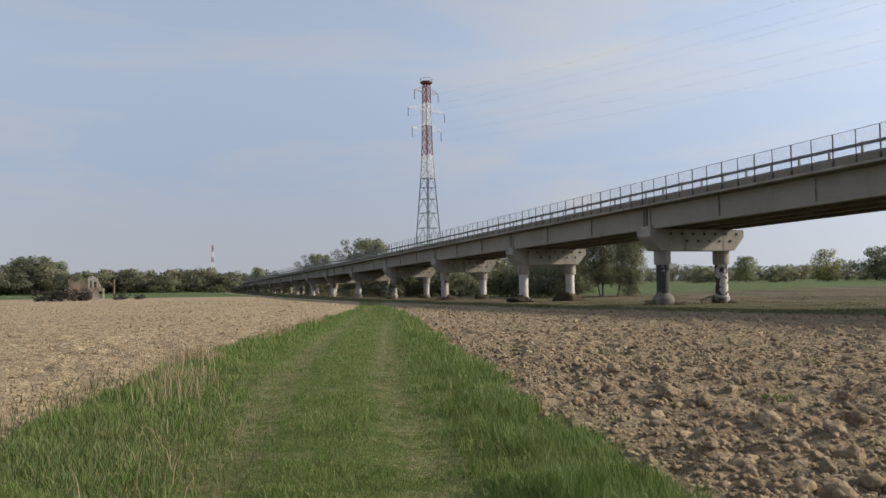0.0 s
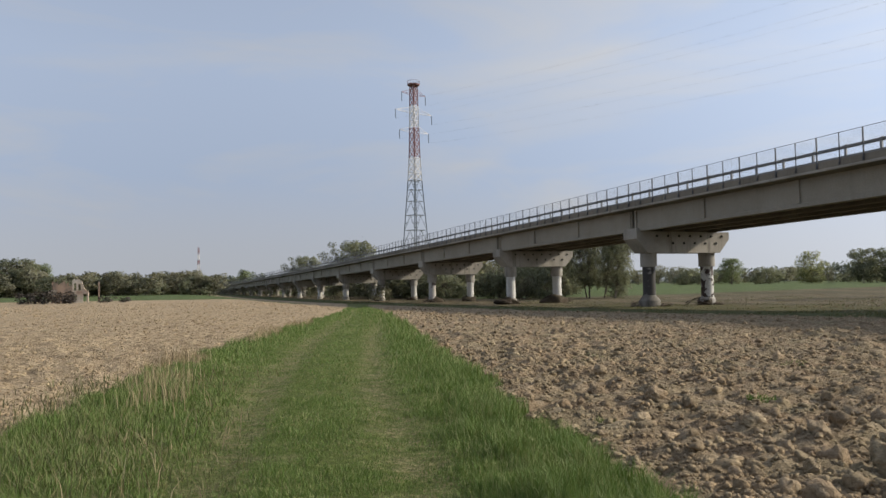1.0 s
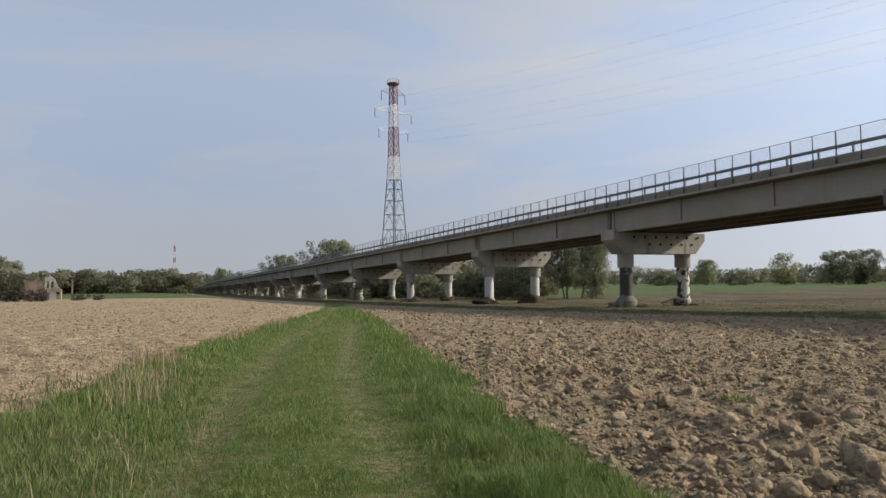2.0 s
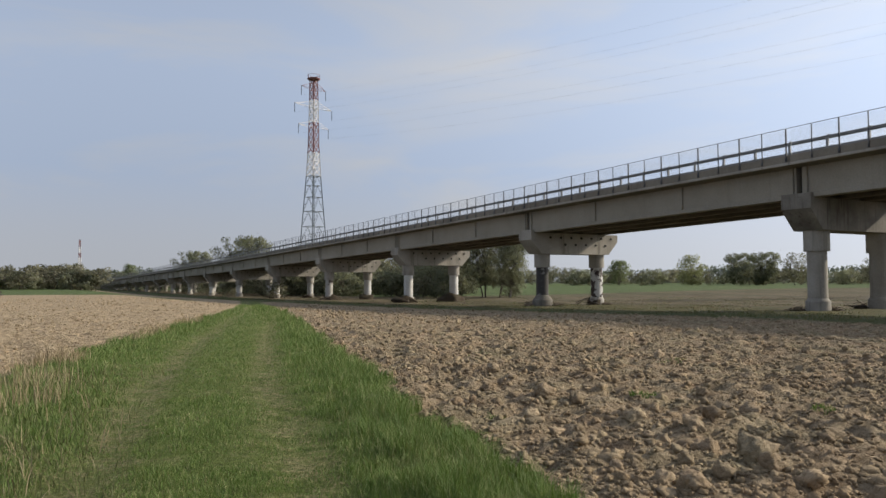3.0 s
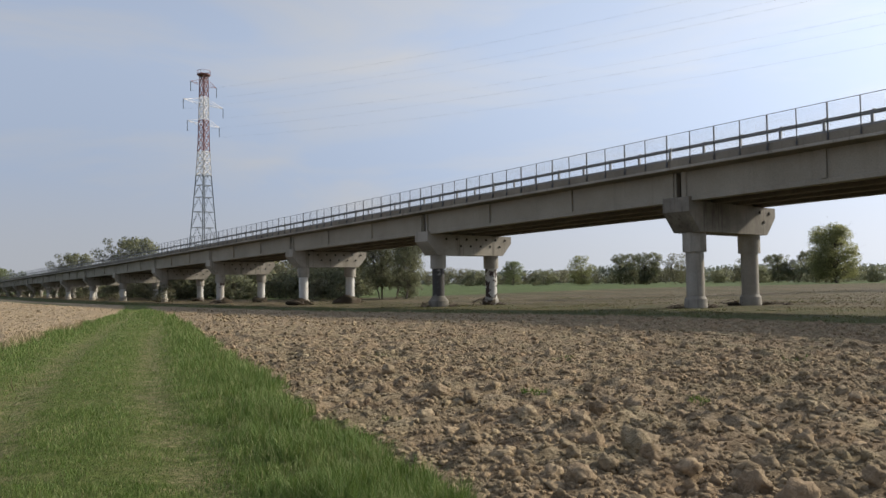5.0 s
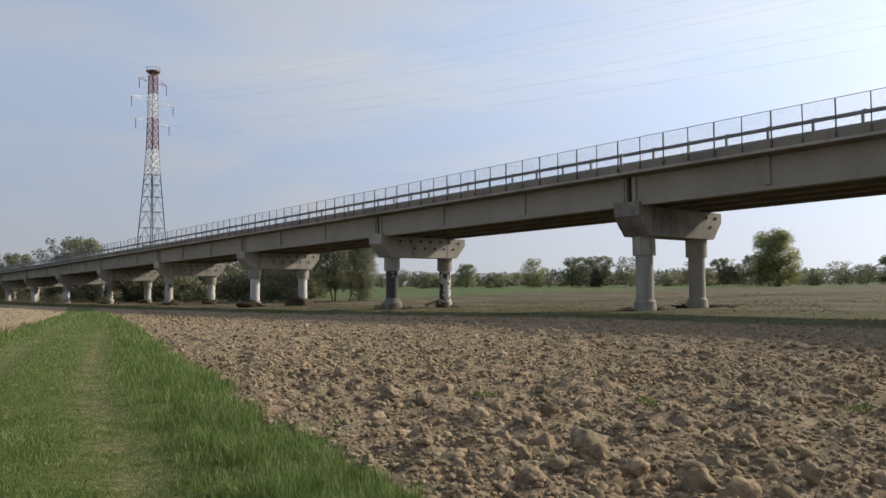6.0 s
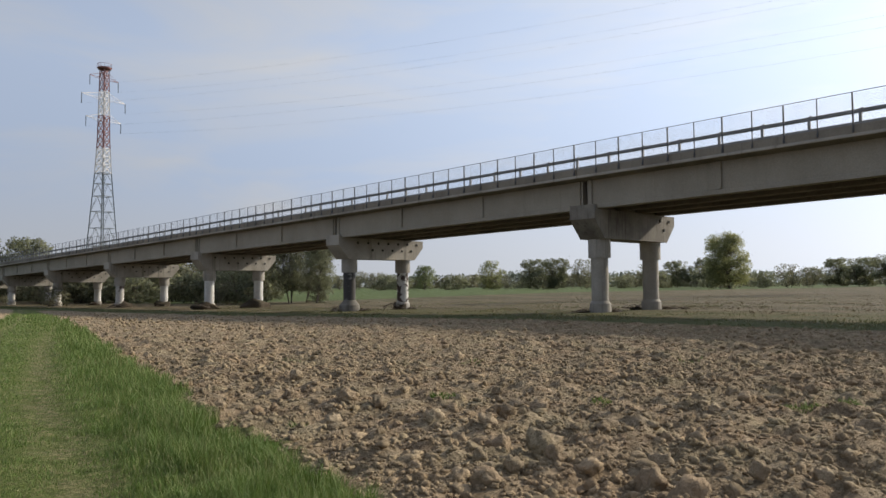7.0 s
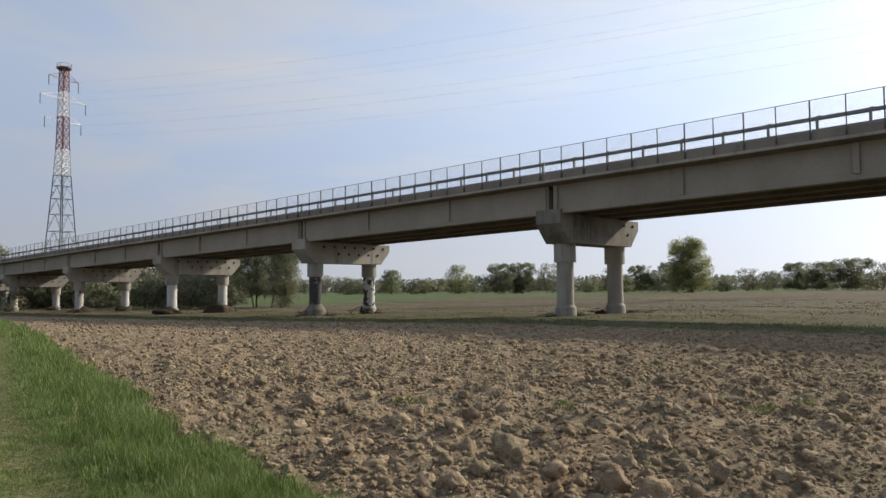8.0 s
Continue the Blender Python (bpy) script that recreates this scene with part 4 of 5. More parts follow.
    for src, az, d, sc, wd in (
        (dark, 4.0, 150, 0.6, 1.1), (dark, 8.4, 138, 0.7, 1.1), (dark, 3.2, 158, 0.7, 1.3), (dark, -1.2, 172, 0.75, 1.3), (dark, -4.2, 190, 0.8, 1.3), (dark, 1.0, 168, 0.8, 1.3), (olive, 2.6, 146, 0.55, 1.0), (bush, 1.4, 140, 1.0, 1.2), (dark, 0.3, 150, 0.65, 1.1), (bush, -0.6, 150, 1.2, 1.2), (olive, -1.8, 165, 0.5, 1.0),
        (bush, -2.8, 165, 1.1, 1.2), (dark, -3.8, 178, 0.6, 1.1), (bush, -4.6, 180, 1.1, 1.2), (bush, -5.6, 200, 1.1, 1.2), (dark, -6.6, 210, 0.5, 1.2),
        (olive, -6.15, 205, 1.10, 1.0), (olive, -9.75, 270, 1.0, 0.95), (bush, -7.4, 230, 1.0, 1.2), (bush, -8.4, 260, 1.1, 1.2), (bush, -9.8, 290, 1.1, 1.2),
    ):
        put(src, az, d, sc, wd)
    for az in np.arange(-12.4, 11.0, 0.8):
        d = max(158.0, 58.0 / math.sin(radians(az + 20.8)))
        put(scrub2 if rng.uniform() < 0.7 else shrub, az + rng.uniform(-0.3, 0.3), d + rng.uniform(-4, 8), rng.uniform(1.3, 1.6) if az > -2 else rng.uniform(0.85, 1.15), rng.uniform(1.0, 1.25))
    # the wood that closes the left field
    for i in range(41):
        az = -38 + i * 0.52 + rng.uniform(-0.2, 0.2)
        src = (broad, shrub, olive, scrub2, shrub, dark)[int(rng.integers(0, 6))]
        d = rng.uniform(225, 300)
        sc = rng.uniform(0.75, 1.0) * (1.9 if src in (shrub, scrub2) else 1.0)
        put(src, az, d, sc * (0.84 if az < -27.5 else 0.64), rng.uniform(1.1, 1.6))
    for az in np.arange(-38.5, -16.5, 0.42):
        src = (shrub, scrub2)[int(rng.integers(0, 2))]
        put(src, az + rng.uniform(-0.15, 0.15), rng.uniform(214, 240), rng.uniform(0.85, 1.1), rng.uniform(1.2, 1.6))
    for src, az, d, sc, wd in ((broad, -13.9, 400, 1.05, 0.9), (dark, -15.6, 540, 1.3, 1.2), (bush, -12.2, 350, 1.3, 1.2), (bush, -14.8, 470, 1.9, 1.2), (bush, -16.4, 600, 2.2, 1.2)):
        put(src, az, d, sc, wd)


build_trees()


def far_wood():
    """Woods along the horizon, past all single trees; haze is put into the leaf colour."""
    cs, rs = [], []
    for az in np.arange(-75, 110, 0.22):
        d = 560 + 120 * vnoise(np.array([az]), np.array([0.0]), 5.0, 31)[0]
        h = 7.5 + 3.5 * (vnoise(np.array([az]), np.array([3.0]), 2.2, 32)[0] + 0.5)
        q = at_az(az, d)
        for z in np.arange(0.5, h, 2.4):
            cs.append(np.array([q.x + rng.uniform(-3, 3), q.y + rng.uniform(-3, 3), z]))
            rs.append(rng.uniform(2.2, 3.6))
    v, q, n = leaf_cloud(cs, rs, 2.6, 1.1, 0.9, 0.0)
    tagged(new("distant_wood", leaf_mesh("distant_wood", v, q, n, LEAF_SETS["haze"])), "line of distant woodland, haze put into its grey-green leaves", "wood", kind="stuff")


far_wood()


# ------------------------------------------------------------------ clods of the ploughed fields
def lump(v, scale, seed):
    """Smooth noise in space, summed from three planes."""
    return (vnoise(v[:, 0] + 7.3 * seed, v[:, 1], scale, seed) + vnoise(v[:, 1], v[:, 2] + 3.1 * seed, scale, seed + 1) + vnoise(v[:, 2], v[:, 0], scale, seed + 2))


def clod_shapes(count, level, rough, seed, flat=0.8, odd=0.3, deep=0.42, swell=0.38):
    """Broken lumps of earth: flat breaks with crumbly faces."""
    out = []
    r = np.random.default_rng(seed)
    for i in range(count):
        bm = bmesh.new()
        bmesh.ops.create_icosphere(bm, subdivisions=level, radius=1.0)
        v = np.array([tuple(k.co) for k in bm.verts])
        f = np.array([[k.index for k in q.verts] for q in bm.faces])
        bm.free()
        v = v * (1 + swell * lump(v, 0.9, 10 * i + seed))[:, None]
        for _ in range(7):
            d = r.normal(size=3)
            d /= np.linalg.norm(d)
            cut = r.uniform(deep, 0.82)
            h = v @ d
            v = v - np.clip(h - cut, 0, None)[:, None] * d * r.uniform(0.7, 1.0)
        v = v * (1 + rough * 2.2 * lump(v, 0.32, 100 + 10 * i + seed))[:, None]
        v = v * (1 + rough * 0.5 * r.normal(size=(len(v), 1))) * r.uniform(1 - odd, 1 + odd, 3)
        v[:, 2] *= flat
        out.append((v, f))
    return out


def scatter(name, shapes, xs, ys, size, material, label, category, sink=0.05):
    n = len(xs)
    pick = rng.integers(0, len(shapes), n)
    zs = ground_z(xs, ys)
    turn = rng.uniform(0, 6.28, n)
    vs, fs, base = [], [], 0
    for k, (v, f) in enumerate(shapes):
        m = pick == k
        if not m.any():
            continue
        c, s = np.cos(turn[m]), np.sin(turn[m])
        sz = size[m]
        x = (v[None, :, 0] * c[:, None] - v[None, :, 1] * s[:, None]) * sz[:, None] + xs[m][:, None]
        y = (v[None, :, 0] * s[:, None] + v[None, :, 1] * c[:, None]) * sz[:, None] + ys[m][:, None]
        z = v[None, :, 2] * sz[:, None] + (zs[m] + sink * sz)[:, None]
        vs.append(np.stack([x, y, z], 2).reshape(-1, 3))
        fs.append((f[None] + (np.arange(m.sum()) * len(v))[:, None, None] + base).reshape(-1, 3))
        base += m.sum() * len(v)
    tagged(new(name, array_mesh(name, np.concatenate(vs), np.concatenate(fs), material)), label, category, kind="stuff")


def sample(n, r0, r1, a0, a1, want, expo=0.5):
    """Random places in a sector of the plan where want(x, y) holds."""
    r = np.sqrt(rng.uniform(r0 ** 2, r1 ** 2, n)) if expo == 0.5 else r0 * (r1 / r0) ** rng.uniform(0, 1, n)
    a = np.radians(rng.uniform(a0, a1, n))
    x, y = r * np.sin(a), r * np.cos(a)
    m = want(x, y)
    return x[m], y[m]


def in_right(x, y):
    return zones(x, y)[0] > 0.6


def in_left(x, y):
    return zones(x, y)[1] > 0.6


FALLOW = make_soil_piece("brown_fallow_clods", (0.20, 0.158, 0.10), (0.12, 0.098, 0.058))


def build_clods():
    low = clod_shapes(24, 1, 0.16, 3)
    mid = clod_shapes(20, 2, 0.20, 4)
    x, y = sample(23000, 4.0, 18, -6, 66, in_right, 1)
    scatter("small_clods", low, x, y, 0.009 + 0.034 * rng.random(len(x)) ** 2.8 + 0.0010 * np.hypot(x, y), CLOD, "loose crumbs and small clods of brown earth", "soil")
    x, y = sample(2600, 4.0, 24, -6, 68, in_right, 1)
    scatter("middle_clods", mid, x, y, 0.035 + 0.065 * rng.random(len(x)) ** 3, CLOD, "fist-sized clods of dry brown earth", "soil")
    x, y = sample(6000, 1.8, 14, 66, 200, in_right)
    scatter("crumbs_behind", low, x, y, 0.02 + 0.05 * rng.random(len(x)) ** 2.5, CLOD, "loose crumbs and small clods of brown earth", "soil")
    x, y = sample(25000, 12, 75, -8, 70, in_right, 1)
    scatter("field_clods", low, x, y, 0.014 + 0.075 * rng.random(len(x)) ** 3.5 + 0.00055 * np.hypot(x, y), CLOD, "clods strewn over the ploughed field", "soil")
    x, y = sample(19000, 6.0, 90, -42, 2, in_left, 1)
    scatter("tilled_crumbs", low, x, y, 0.011 + 0.034 * rng.random(len(x)) ** 2 + 0.0006 * np.hypot(x, y), CLOD_LEFT, "dry pale crumbs of the tilled field", "soil")
    x, y = sample(13000, 34, 120, 10, 75, lambda x, y: (x * W.x + y * W.y > 38) & (x * W.x + y * W.y < 110) & (y < 114) & (vnoise(x, y, 6.0, 71) + 0.7 * vnoise(x, y, 1.1, 72) + 0.004 * (45 - x * U.x - y * U.y) > 0.12), 1)
    scatter("fallow_clods", low, x, y, 0.02 + 0.06 * rng.random(len(x)) ** 3 + 0.0004 * np.hypot(x, y), FALLOW, "dark clods and plant remains on the fallow field", "soil")
    # the big lumps near the track, each one by itself
    shapes = clod_shapes(18, 3, 0.17, 9, 0.95, 0.16, 0.60, 0.20)
    meshes = []
    for v, f in shapes:
        meshes.append(array_mesh("earth_clod", v, f, CLOD_BIG))
    spots = [(2.50, 7.79, 0.11), (3.47, 7.94, 0.12), (3.42, 7.18, 0.10), (3.33, 7.28, 0.07), (3.87, 7.35, 0.14), (3.64, 6.71, 0.13), (3.83, 6.09, 0.18), (3.64, 5.63, 0.10), (2.81, 5.34, 0.13), (3.25, 5.68, 0.09), (2.76, 5.74, 0.08), (4.46, 8.02, 0.14), (3.17, 6.18, 0.09), (2.55, 6.22, 0.07), (6.90, 14.63, 0.14), (6.72, 11.02, 0.15), (5.56, 7.93, 0.09), (3.82, 5.37, 0.11), (4.55, 5.32, 0.14), (4.08, 4.82, 0.15), (5.40, 5.78, 0.11), (6.94, 5.87, 0.10), (4.01, 4.34, 0.13), (7.83, 7.53, 0.12), (5.43, 4.35, 0.10), (4.87, 4.50, 0.08), (4.88, 6.29, 0.09), (3.06, 10.10, 0.13), (2.45, 10.98, 0.10)]
    for i in range(100):
        r = 8.0 * (38 / 8.0) ** rng.uniform()
        a = radians(rng.uniform(2, 62))
        x, y = r * math.sin(a), r * math.cos(a)
        if in_right(np.array([x]), np.array([y]))[0]:
            spots.append((x, y, 0.05 + 0.07 * rng.uniform() ** 3 + 0.0005 * r))
    spots = [(x, y, min(r, 0.17) * (0.90 + 0.25 * rng.uniform())) for x, y, r in spots]
    for x, y, r in spots:
        o = new("earth_clod", meshes[int(rng.integers(0, len(meshes)))])
        z = float(ground_z(x, y))
        o.matrix_basis = pose(x, y, z + 0.26 * r, rng.uniform(-20, 20), rng.uniform(-20, 20), rng.uniform(0, 360)) @ Matrix.Diagonal((r, r, r, 1))
        tagged(o, "large dry clod of brown earth on the ploughed field", "clod", group="large clods")


build_clods()


# ------------------------------------------------------------------ grass and weeds
def blades(name, x, y, height, width, material, label, category, lean=0.35):
    n = len(x)
    z = ground_z(x, y) - 0.01
    a = rng.uniform(0, 6.28, n)
    d = rng.uniform(0, 6.28, n)
    bend = lean * height * rng.uniform(0.2, 1.3, n)
    sx, sy = np.cos(a) * width / 2, np.sin(a) * width / 2
    bx, by = np.cos(d) * bend, np.sin(d) * bend
    z1, z2 = z + height * 0.55, z + height * np.sqrt(np.clip(1 - 0.5 * (bend / height) ** 2, 0.3, 1))
    v = np.stack([
        np.stack([x - sx, y - sy, z], 1), np.stack([x + sx, y + sy, z], 1),
        np.stack([x - sx * .75 + bx * .3, y - sy * .75 + by * .3, z1], 1), np.stack([x + sx * .75 + bx * .3, y + sy * .75 + by * .3, z1], 1),
        np.stack([x + bx, y + by, z2], 1)], 1).reshape(-1, 3)
    o = (np.arange(n) * 5)[:, None]
    t = np.concatenate([o + np.array([[0, 1, 3]]), o + np.array([[0, 3, 2]]), o + np.array([[2, 3, 4]])])
    tagged(new(name, array_mesh(name, v, t, material)), label, category, kind="stuff")


def in_track(x, y):
    r, l = zones(x, y)
    p = x * W.x + y * W.y
    return (r < 0.5) & (l < 0.5) & (x < path_right(y) + 0.6) & (x > path_left(y) - 0.8) & (p < 27)


def track_height(x, y):
    """Tall along both verges, short between, shortest in the wheel lines."""
    mid = 0.5 * (path_right(y) + path_left(y))
    dr = path_right(y) - x
    dl = x - path_left(y)
    rut = np.exp(-((x - mid + 0.55) / 0.38) ** 2) + np.exp(-((x - mid - 1.25) / 0.38) ** 2)
    h = 0.055 - 0.025 * np.clip(rut, 0, 1) + 0.125 * np.exp(-(np.clip(dr - 0.45, 0, 9) / 0.55) ** 2) + 0.09 * np.exp(-(np.clip(dl - 0.5, 0, 9) / 0.9) ** 2)
    return h * (1 + 0.8 * vnoise(x, y, 0.7, 41) + 0.9 * vnoise(x, y, 0.22, 42)), rut


def build_grass():
    x, y = sample(640000, 3.6, 62, -50, 40, in_track, 1)
    h, rut = track_height(x, y)
    r = np.hypot(x, y)
    keep = rng.random(len(x)) > 0.55 * np.clip(rut, 0, 1)
    x, y, h, r = x[keep], y[keep], h[keep], r[keep]
    h = h * rng.uniform(0.45, 1.2, len(x)) + 0.0003 * r
    blades("track_grass", x, y, h, 0.003 + 0.0005 * r, BLADE, "short green grass on the field track", "grass", 0.55)
    x, y = sample(60000, 0.02, 14, 40, 310, in_track)
    r = np.hypot(x, y)
    h, rut = track_height(x, y)
    blades("grass_behind", x, y, h * rng.uniform(0.6, 1.2, len(x)), 0.006 + 0.0012 * r, BLADE, "short green grass on the field track", "grass", 0.55)
    x, y = sample(16000, 0.02, 3.7, -50, 40, in_track)
    h, rut = track_height(x, y)
    blades("grass_underfoot", x, y, h * rng.uniform(0.6, 1.2, len(x)), np.full(len(x), 0.006), BLADE, "short green grass on the field track", "grass", 0.55)
    # straw stems and rank weeds on the left verge
    def in_weeds(x, y):
        tall = np.exp(-((x + 4.5) / 0.42) ** 2 - ((y - 12.4) / 0.8) ** 2) + 0.8 * np.exp(-((x + 5.6) / 0.32) ** 2 - ((y - 16.0) / 0.9) ** 2) + 1.2 * np.exp(-((x + 3.75) / 0.28) ** 2 - ((y - 10.4) / 0.55) ** 2)
        return rng.random(len(x)) < tall * (0.35 + 0.9 * (vnoise(x, y, 0.5, 51) + 0.5) ** 2)

    x, y = sample(30000, 9.5, 19, -30, -12, in_weeds, 1)
    m = rng.random(len(x)) < 0.38
    x, y = x[m], y[m]
    blades("dry_weeds", x, y, rng.uniform(0.15, 0.62, len(x)), 0.003 + 0.0004 * np.hypot(x, y), BLADE_DRY, "tall dry straw-coloured weeds on the verge", "weeds", 0.35)
    x, y = sample(30000, 16, 36, -24, -4, lambda x, y: (np.abs(x - path_left(y)) < 0.5) & (vnoise(x, y, 2.2, 52) > 0.0), 1)
    blades("dry_verge_stubble", x, y, rng.uniform(0.10, 0.34, len(x)), 0.004 + 0.0006 * np.hypot(x, y), BLADE_DRY, "low dry brown stubble along the track's edge", "weeds", 0.45)
    x, y = sample(60000, 4.0, 15, -48, 20, lambda x, y: (np.abs(x - path_left(y) - 0.5) < 2.0 * rng.random(len(x)) ** 1.3), 1)
    blades("rank_grass", x, y, rng.uniform(0.05, 0.21, len(x)) * (1 + 0.7 * vnoise(x, y, 0.8, 57)), 0.004 + 0.0007 * np.hypot(x, y), BLADE_DARK, "dark rank grass with dead stalks on the verge", "grass", 0.7)
    x, y = sample(900, 4.0, 15, -48, 10, lambda x, y: (np.abs(x - path_left(y) - 1.0) < 1.3) & (vnoise(x, y, 0.9, 58) > -0.05), 1)
    blades("dead_stalks", x, y, rng.uniform(0.12, 0.40, len(x)), 0.004 + 0.0005 * np.hypot(x, y), BLADE_DRY, "bleached dead stalks among the verge grass", "weeds", 0.6)
    # verge in front of and under the bridge
    n = 26000
    s, p = rng.uniform(2, 130, n), 26.8 + 5.2 * rng.random(n) ** 1.2
    x, y = s * U.x + p * W.x, s * U.y + p * W.y
    m = vnoise(x, y, 2.6, 61) + 0.6 * vnoise(x, y, 0.8, 63) > 0.02
    x, y = x[m], y[m]
    blades("bridge_verge_grass", x, y, rng.uniform(0.03, 0.14, len(x)) * (1 + 1.4 * vnoise(x, y, 4.0, 62)), np.full(len(x), 0.03), BLADE_DARK, "unmown grass along the foot of the viaduct", "grass", 0.6)
    # rough tufts on the fallow strip and stubble behind the bridge
    n = 60000
    s, p = rng.uniform(-20, 90, n), 31 + 45 * rng.random(n) ** 1.5
    x, y = s * U.x + p * W.x, s * U.y + p * W.y
    m = vnoise(x, y, 3.4, 65) + 0.8 * vnoise(x, y, 0.9, 66) > 0.20
    x, y, p = x[m], y[m], p[m]
    blades("fallow_tufts", x, y, rng.uniform(0.04, 0.15, len(x)), np.full(len(x), 0.03), BLADE_DARK, "rough tufts of half-dry weed on the fallow field", "weeds", 0.6)
    # scattered green weeds in the furrows
    xs, ys, hs = [], [], []
    for cx, cy, rr, n in ((4.4, 9.8, 0.22, 130), (8.2, 6.9, 0.35, 260), (8.7, 6.6, 0.25, 160), (6.0, 8.2, 0.16, 60), (6.9, 14, 0.3, 70), (3.4, 16, .35, 70), (11, 12, .3, 60), (2.0, 8.6, .12, 40)):
        a, q = rng.uniform(0, 6.28, n), rr * np.sqrt(rng.random(n))
        xs.append(cx + q * np.cos(a)), ys.append(cy + 0.6 * q * np.sin(a)), hs.append(rng.uniform(0.03, 0.10, n))
    x, y = np.concatenate(xs), np.concatenate(ys)
    blades("field_weeds", x, y, np.concatenate(hs), np.full(len(x), 0.014), BLADE, "small tufts of green weed among the clods", "weeds", 0.8)


build_grass()


# ------------------------------------------------------------------ the ruined farmhouse and the far mast
def make_wall_mat():
    m, N, L, bs = shader("crumbling_plaster_and_brick", 0.9, 0, 0.2)
    pos = place(N)
    n = noise_node(N, L, pos, 0.5, 6, 0.6)
    g = noise_node(N, L, pos, 5, 5, 0.7)
    c = ramp_node(N, L, n, [(0.26, (0.34, 0.22, 0.16)), (0.40, (0.50, 0.42, 0.33)), (0.60, (0.62, 0.56, 0.47))])
    c = mixc(N, L, 1.0, c, ramp_node(N, L, g, [(0.3, (0.75, 0.75, 0.75)), (0.7, (1.1, 1.1, 1.1))]), "MULTIPLY")
    L.new(c, bs.inputs["Base Color"])
    bump(N, L, bs, g, 0.04)
    return m


RUIN = make_wall_mat()
RUIN_BRICK = make_peeling("weathered_red_brick", (0.20, 0.145, 0.11), (0.105, 0.085, 0.07), 0.45, 0.60, 0.8)


def wall_with_holes(name, a, b, thick, heights, holes, mat, parent, label):
    """A broken wall between two points of the plan: columns of masonry to the given heights, with openings (from, to, sill, head) along it."""
    a, b = Vector(a), Vector(b)
    d = (b - a)
    ln = d.length
    d.normalize()
    nrm = Vector((-d.y, d.x, 0))
    bm = bmesh.new()
    n = len(heights)
    for i, h in enumerate(heights):
        f0, f1 = i / n, (i + 1) / n
        mid = 0.5 * (f0 + f1)
        bands = [(-0.2, h)]
        for lo, hi, sill, head in holes:
            if lo <= mid <= hi:
                z0, z1 = bands.pop()
                bands += [(z0, sill), (head, z1)]
        for z0, z1 in bands:
            if z1 - z0 > 0.05:
                add_box(bm, a + d * (ln * mid) + Vector((0, 0, 0.5 * (z0 + z1))), (d, nrm, (0, 0, 1)), (ln / n + 0.004 * (i % 2), thick, z1 - z0))
    return part(name, bm, mat, parent, label)


def build_ruin():
    c = at_az(-26.5, 110)
    house = empty("ruined_farmhouse", c)
    tagged(house, "roofless ruined farmhouse of red brick and pale plaster among scrub", "ruin")
    house.scale = (0.58, 0.58, 0.60)
    view = Vector((c.x, c.y, 0)).normalized()
    side = Vector((view.y, -view.x, 0))
    r = np.random.default_rng(5)
    f0 = side * -0.9
    hs = [max(1.6, 4.6 + 0.5 * math.sin(i * 0.35) - 0.04 * abs(i - 15) + r.uniform(-0.35, 0.35)) for i in range(40)]
    wall_with_holes("brick_wall", f0, side * 3.0, 0.45, hs, [(0.2, 0.32, 0.6, 2.6), (0.6, 0.72, 0.8, 2.7)], RUIN_BRICK, house, "broken red brick wall with openings")
    hs = [float(np.interp(i / 35, [0, 0.3, 0.6, 0.66, 0.8, 1.0], [5.0, 5.2, 4.7, 3.9, 2.9, 2.3])) + r.uniform(-0.15, 0.15) for i in range(36)]
    wall_with_holes("gable_wall", side * 3.05 + view * 0.2, side * 6.4 + view * -1.1, 0.24, hs, [(0.08, 0.24, 0.7, 1.9), (0.08, 0.24, 2.7, 4.3), (0.36, 0.52, 2.7, 4.1), (0.66, 0.90, 0.0, 1.9)], RUIN, house, "pale sunlit plastered gable with empty windows")
    wall_with_holes("back_wall", f0 + view * 6.5, side * 3.0 + view * 6.5, 0.45, [3.8 + r.uniform(-0.5, 0.8) for i in range(12)], [], RUIN_BRICK, house, "")
    wall_with_holes("side_wall", f0 + view * 0.25, f0 + view * 6.2, 0.45, [4.2 + r.uniform(-0.6, 0.6) for i in range(8)], [], RUIN_BRICK, house, "")
    bm = bmesh.new()
    add_box(bm, side * 8.6 + Vector((0, 0, 2.3)), (side, view, (0, 0, 1)), (0.34, 0.34, 4.6))
    part("gate_post", bm, RUIN_BRICK, house, "lone brick post beside the ruin")


build_ruin()


def build_scrub():
    src = build_tree("scrub_bush", 2.6, 5.0, 0.05, "bramble", "dark bramble scrub round the ruin", stems=4, clumps=22, leafsize=0.22, per=80, bare=3)
    for az, d, sc, wd in ((-28.1, 106, 0.5, 1.2), (-27.3, 105.5, 0.6, 1.2), (-26.4, 105, 0.55, 1.2), (-25.7, 105, 0.42, 1.0), (-23.4, 106, 0.3, 1.3), (-22.2, 107, 0.25, 1.5)):
        put(src, az, d, sc, wd)


build_scrub()


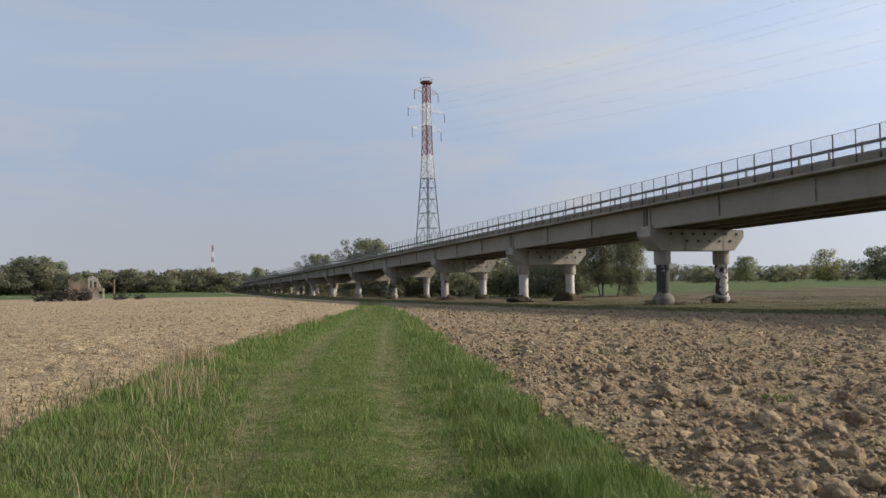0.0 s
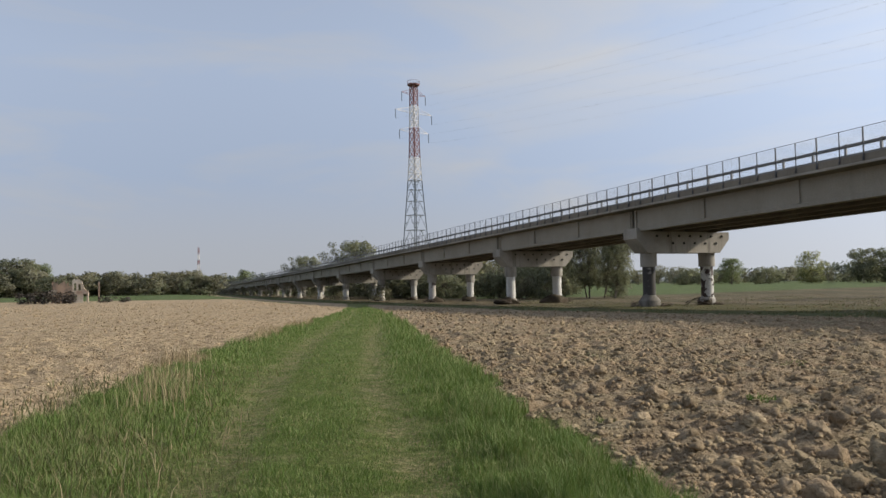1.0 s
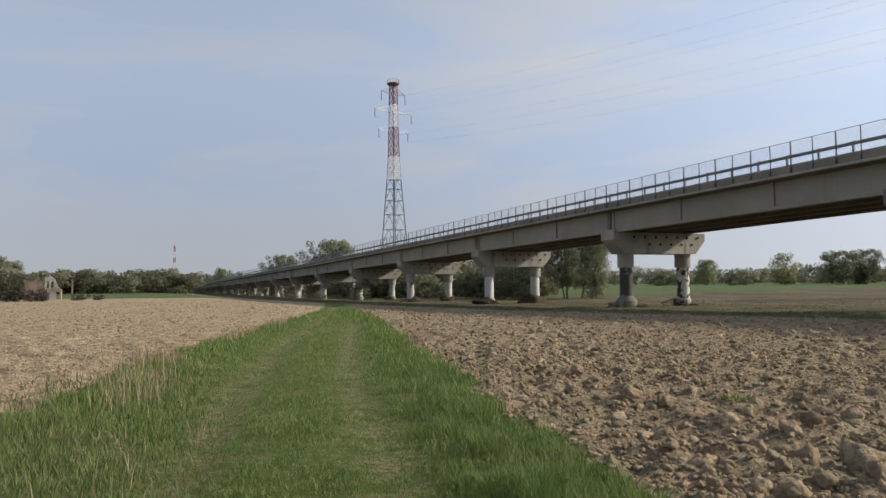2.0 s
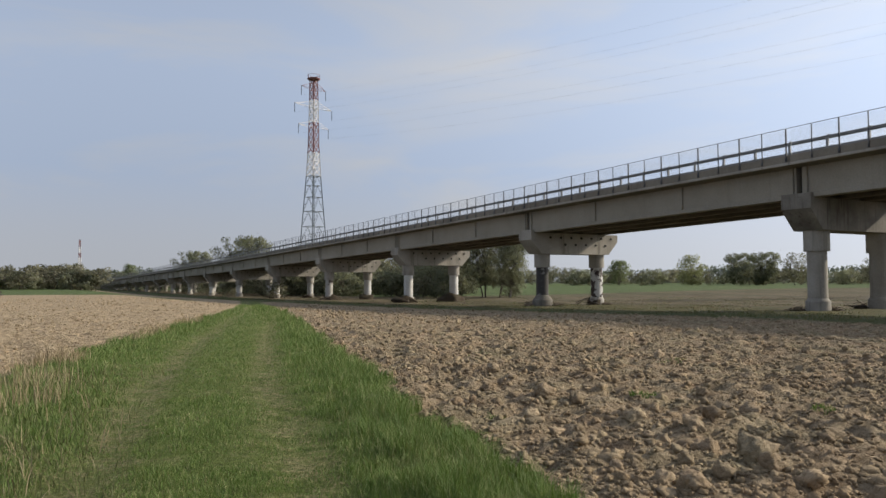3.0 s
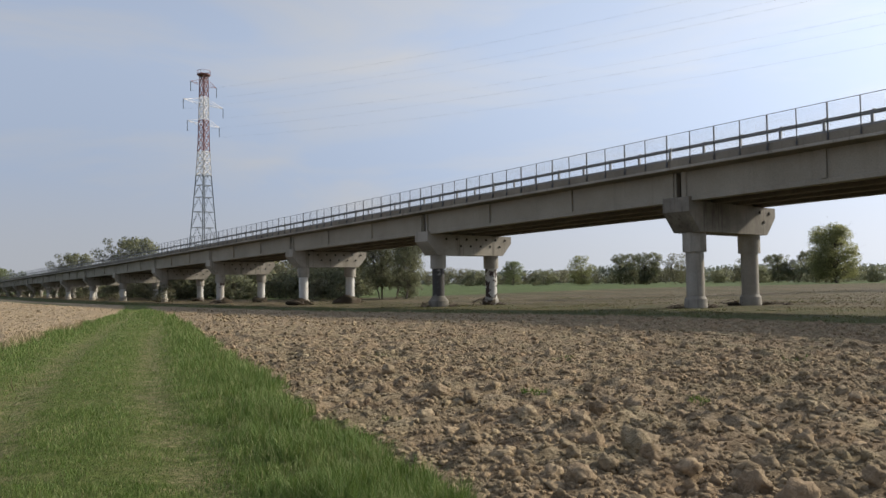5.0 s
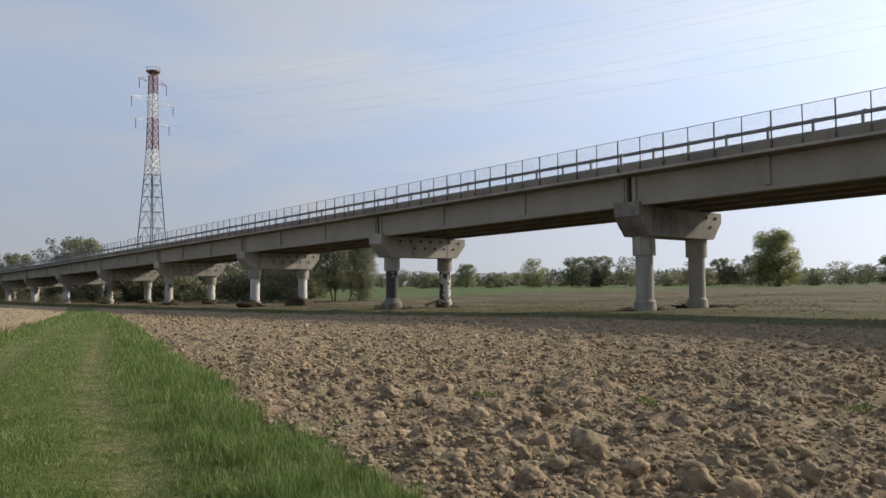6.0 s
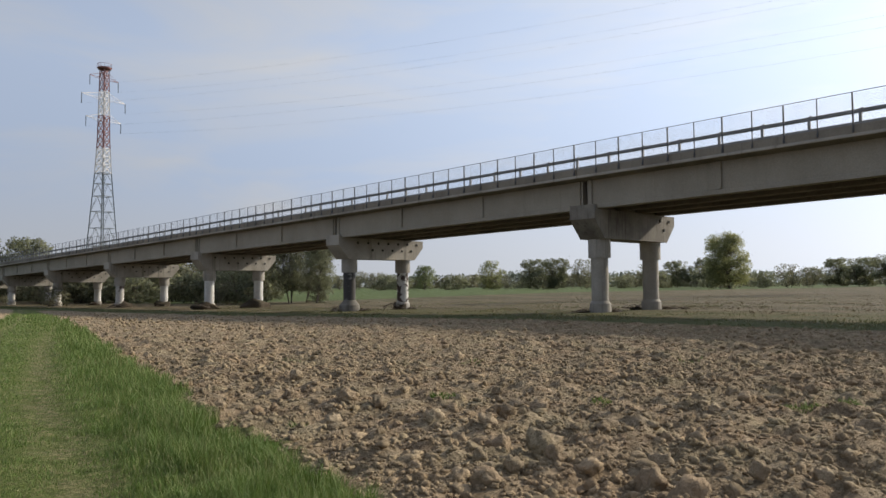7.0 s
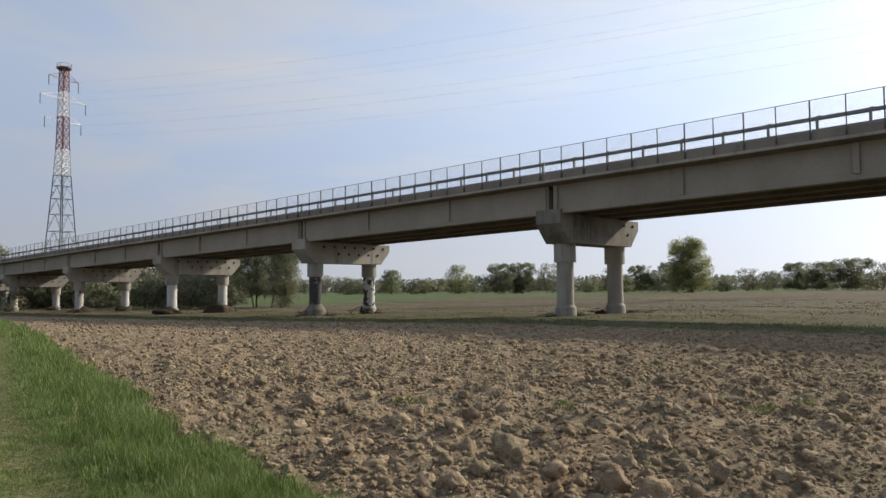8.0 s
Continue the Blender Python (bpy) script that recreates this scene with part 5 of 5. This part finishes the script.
def build_mast():
    q = at_az(-17.24, 640)
    mast = empty("lattice_mast", q)
    H = 640 * math.tan(radians(3.05)) + 1.6
    lv = [0, 0.12, 0.24, 0.36, 0.47, 0.60, 0.71, 0.84, 1.0]
    cols = [PYLON_GREY, PYLON_GREY, PYLON_GREY, PYLON_WHITE, PYLON_WHITE, PYLON_RED, PYLON_WHITE, PYLON_RED]
    for (f0, f1), mt in zip(zip(lv, lv[1:]), cols):
        lattice_section(mast, (0, 0, 0), 0.4, 1.2 - 0.75 * f0, f0 * H, 1.2 - 0.75 * f1, f1 * H, 0.26, 0.14, mt, "painted steel lattice")
    tagged(mast, "distant red and white banded lattice mast", "mast")


build_mast()


# ------------------------------------------------------------------ flood drift and brush at the feet of the piers
DRIFT = make_metal("grey_brown_driftwood", (0.16, 0.125, 0.095), 0.95, 0.0)
MOUND = make_soil_piece("dark_heaped_earth", (0.085, 0.07, 0.05), (0.05, 0.042, 0.032))


def build_drift(at, size, count):
    """A low heap of earth with sticks stranded on it."""
    heap = empty("driftwood_heap", (at.x, at.y, float(ground_z(at.x, at.y))))
    v, f = clod_shapes(1, 3, 0.08, int(rng.integers(0, 900)))[0]
    v = v * np.array([size, size * 0.85, size * (0.75 if size > 1 else 0.4)])
    ob = new("earth_mound", array_mesh("earth_mound", v, f, MOUND))
    ob.parent = heap
    bm = bmesh.new()
    for i in range(count):
        a, e = rng.uniform(0, 6.28), rng.uniform(-0.15, 0.5)
        c = Vector(rng.normal(size=3)) * (0.45 * size)
        c.z = abs(c.z) * 0.4 + 0.1 * size
        d = Vector((math.cos(a) * math.cos(e), math.sin(a) * math.cos(e), math.sin(e))) * (size * rng.uniform(0.25, 0.7))
        limb(bm, c - d, c + d, 0.03 * size + 0.01, 0.012 * size, 5)
    part("drift_tangle", bm, DRIFT, heap, "stranded grey-brown sticks")
    tagged(heap, "heap of stranded driftwood and earth at a pier's foot", "driftwood", group="driftwood heaps")


for k, col, ds, dp, size, count in ((0, 0, -0.7, 0.6, 0.5, 16), (0, 0, 0.8, -0.5, 0.6, 18), (0, 1, 0.8, -0.7, 0.65, 20), (0, 1, -0.6, 0.7, 0.45, 20), (0, 1, -0.6, 1.8, 0.3, 16), (1, 0, -0.9, 0.7, 0.6, 30), (1, 0, 0.4, -0.7, 0.8, 30),
                                    (1, 1, 0.1, -0.35, 1.05, 30), (1, 1, -0.5, 0.3, 0.6, 30), (2, 0, 0.0, -0.25, 1.35, 14), (2, 1, 0.0, -0.3, 1.3, 16), (3, 0, 0.0, -0.2, 1.5, 14), (3, 1, 0.0, -0.3, 1.2, 12),
                                    (0, 1, -1.9, 0.6, 0.3, 30), (4, 0, 0.2, -0.5, 1.5, 20), (4, 1, 0.0, -0.3, 1.1, 12)):
    build_drift(along(pier_s(k) + ds, COL_P[col] + dp), size, count)


def build_brush():
    src = build_tree("bridge_brush", 3.4, 4.5, 0.05, "dark", "dark leafless brush growing beside the viaduct", stems=4, clumps=30, leafsize=0.16, per=60, airy=0.3, bare=4)
    for s, p, sc in ((118, 36, 0.9), (142, 47, 1.1), (150, 36.5, 0.8), (166, 48, 1.2), (176, 37, 0.9), (190, 50, 1.3), (205, 37, 1.0), (220, 48, 1.3), (236, 36, 1.0), (250, 48, 1.3), (275, 37, 1.0), (300, 36, 1.1), (98, 52, 1.0), (330, 35, 1.1), (360, 34, 1.1)):
        q = along(s, p)
        put(src, math.degrees(math.atan2(q.x, q.y)), q.length, sc, 1.1)


build_brush()
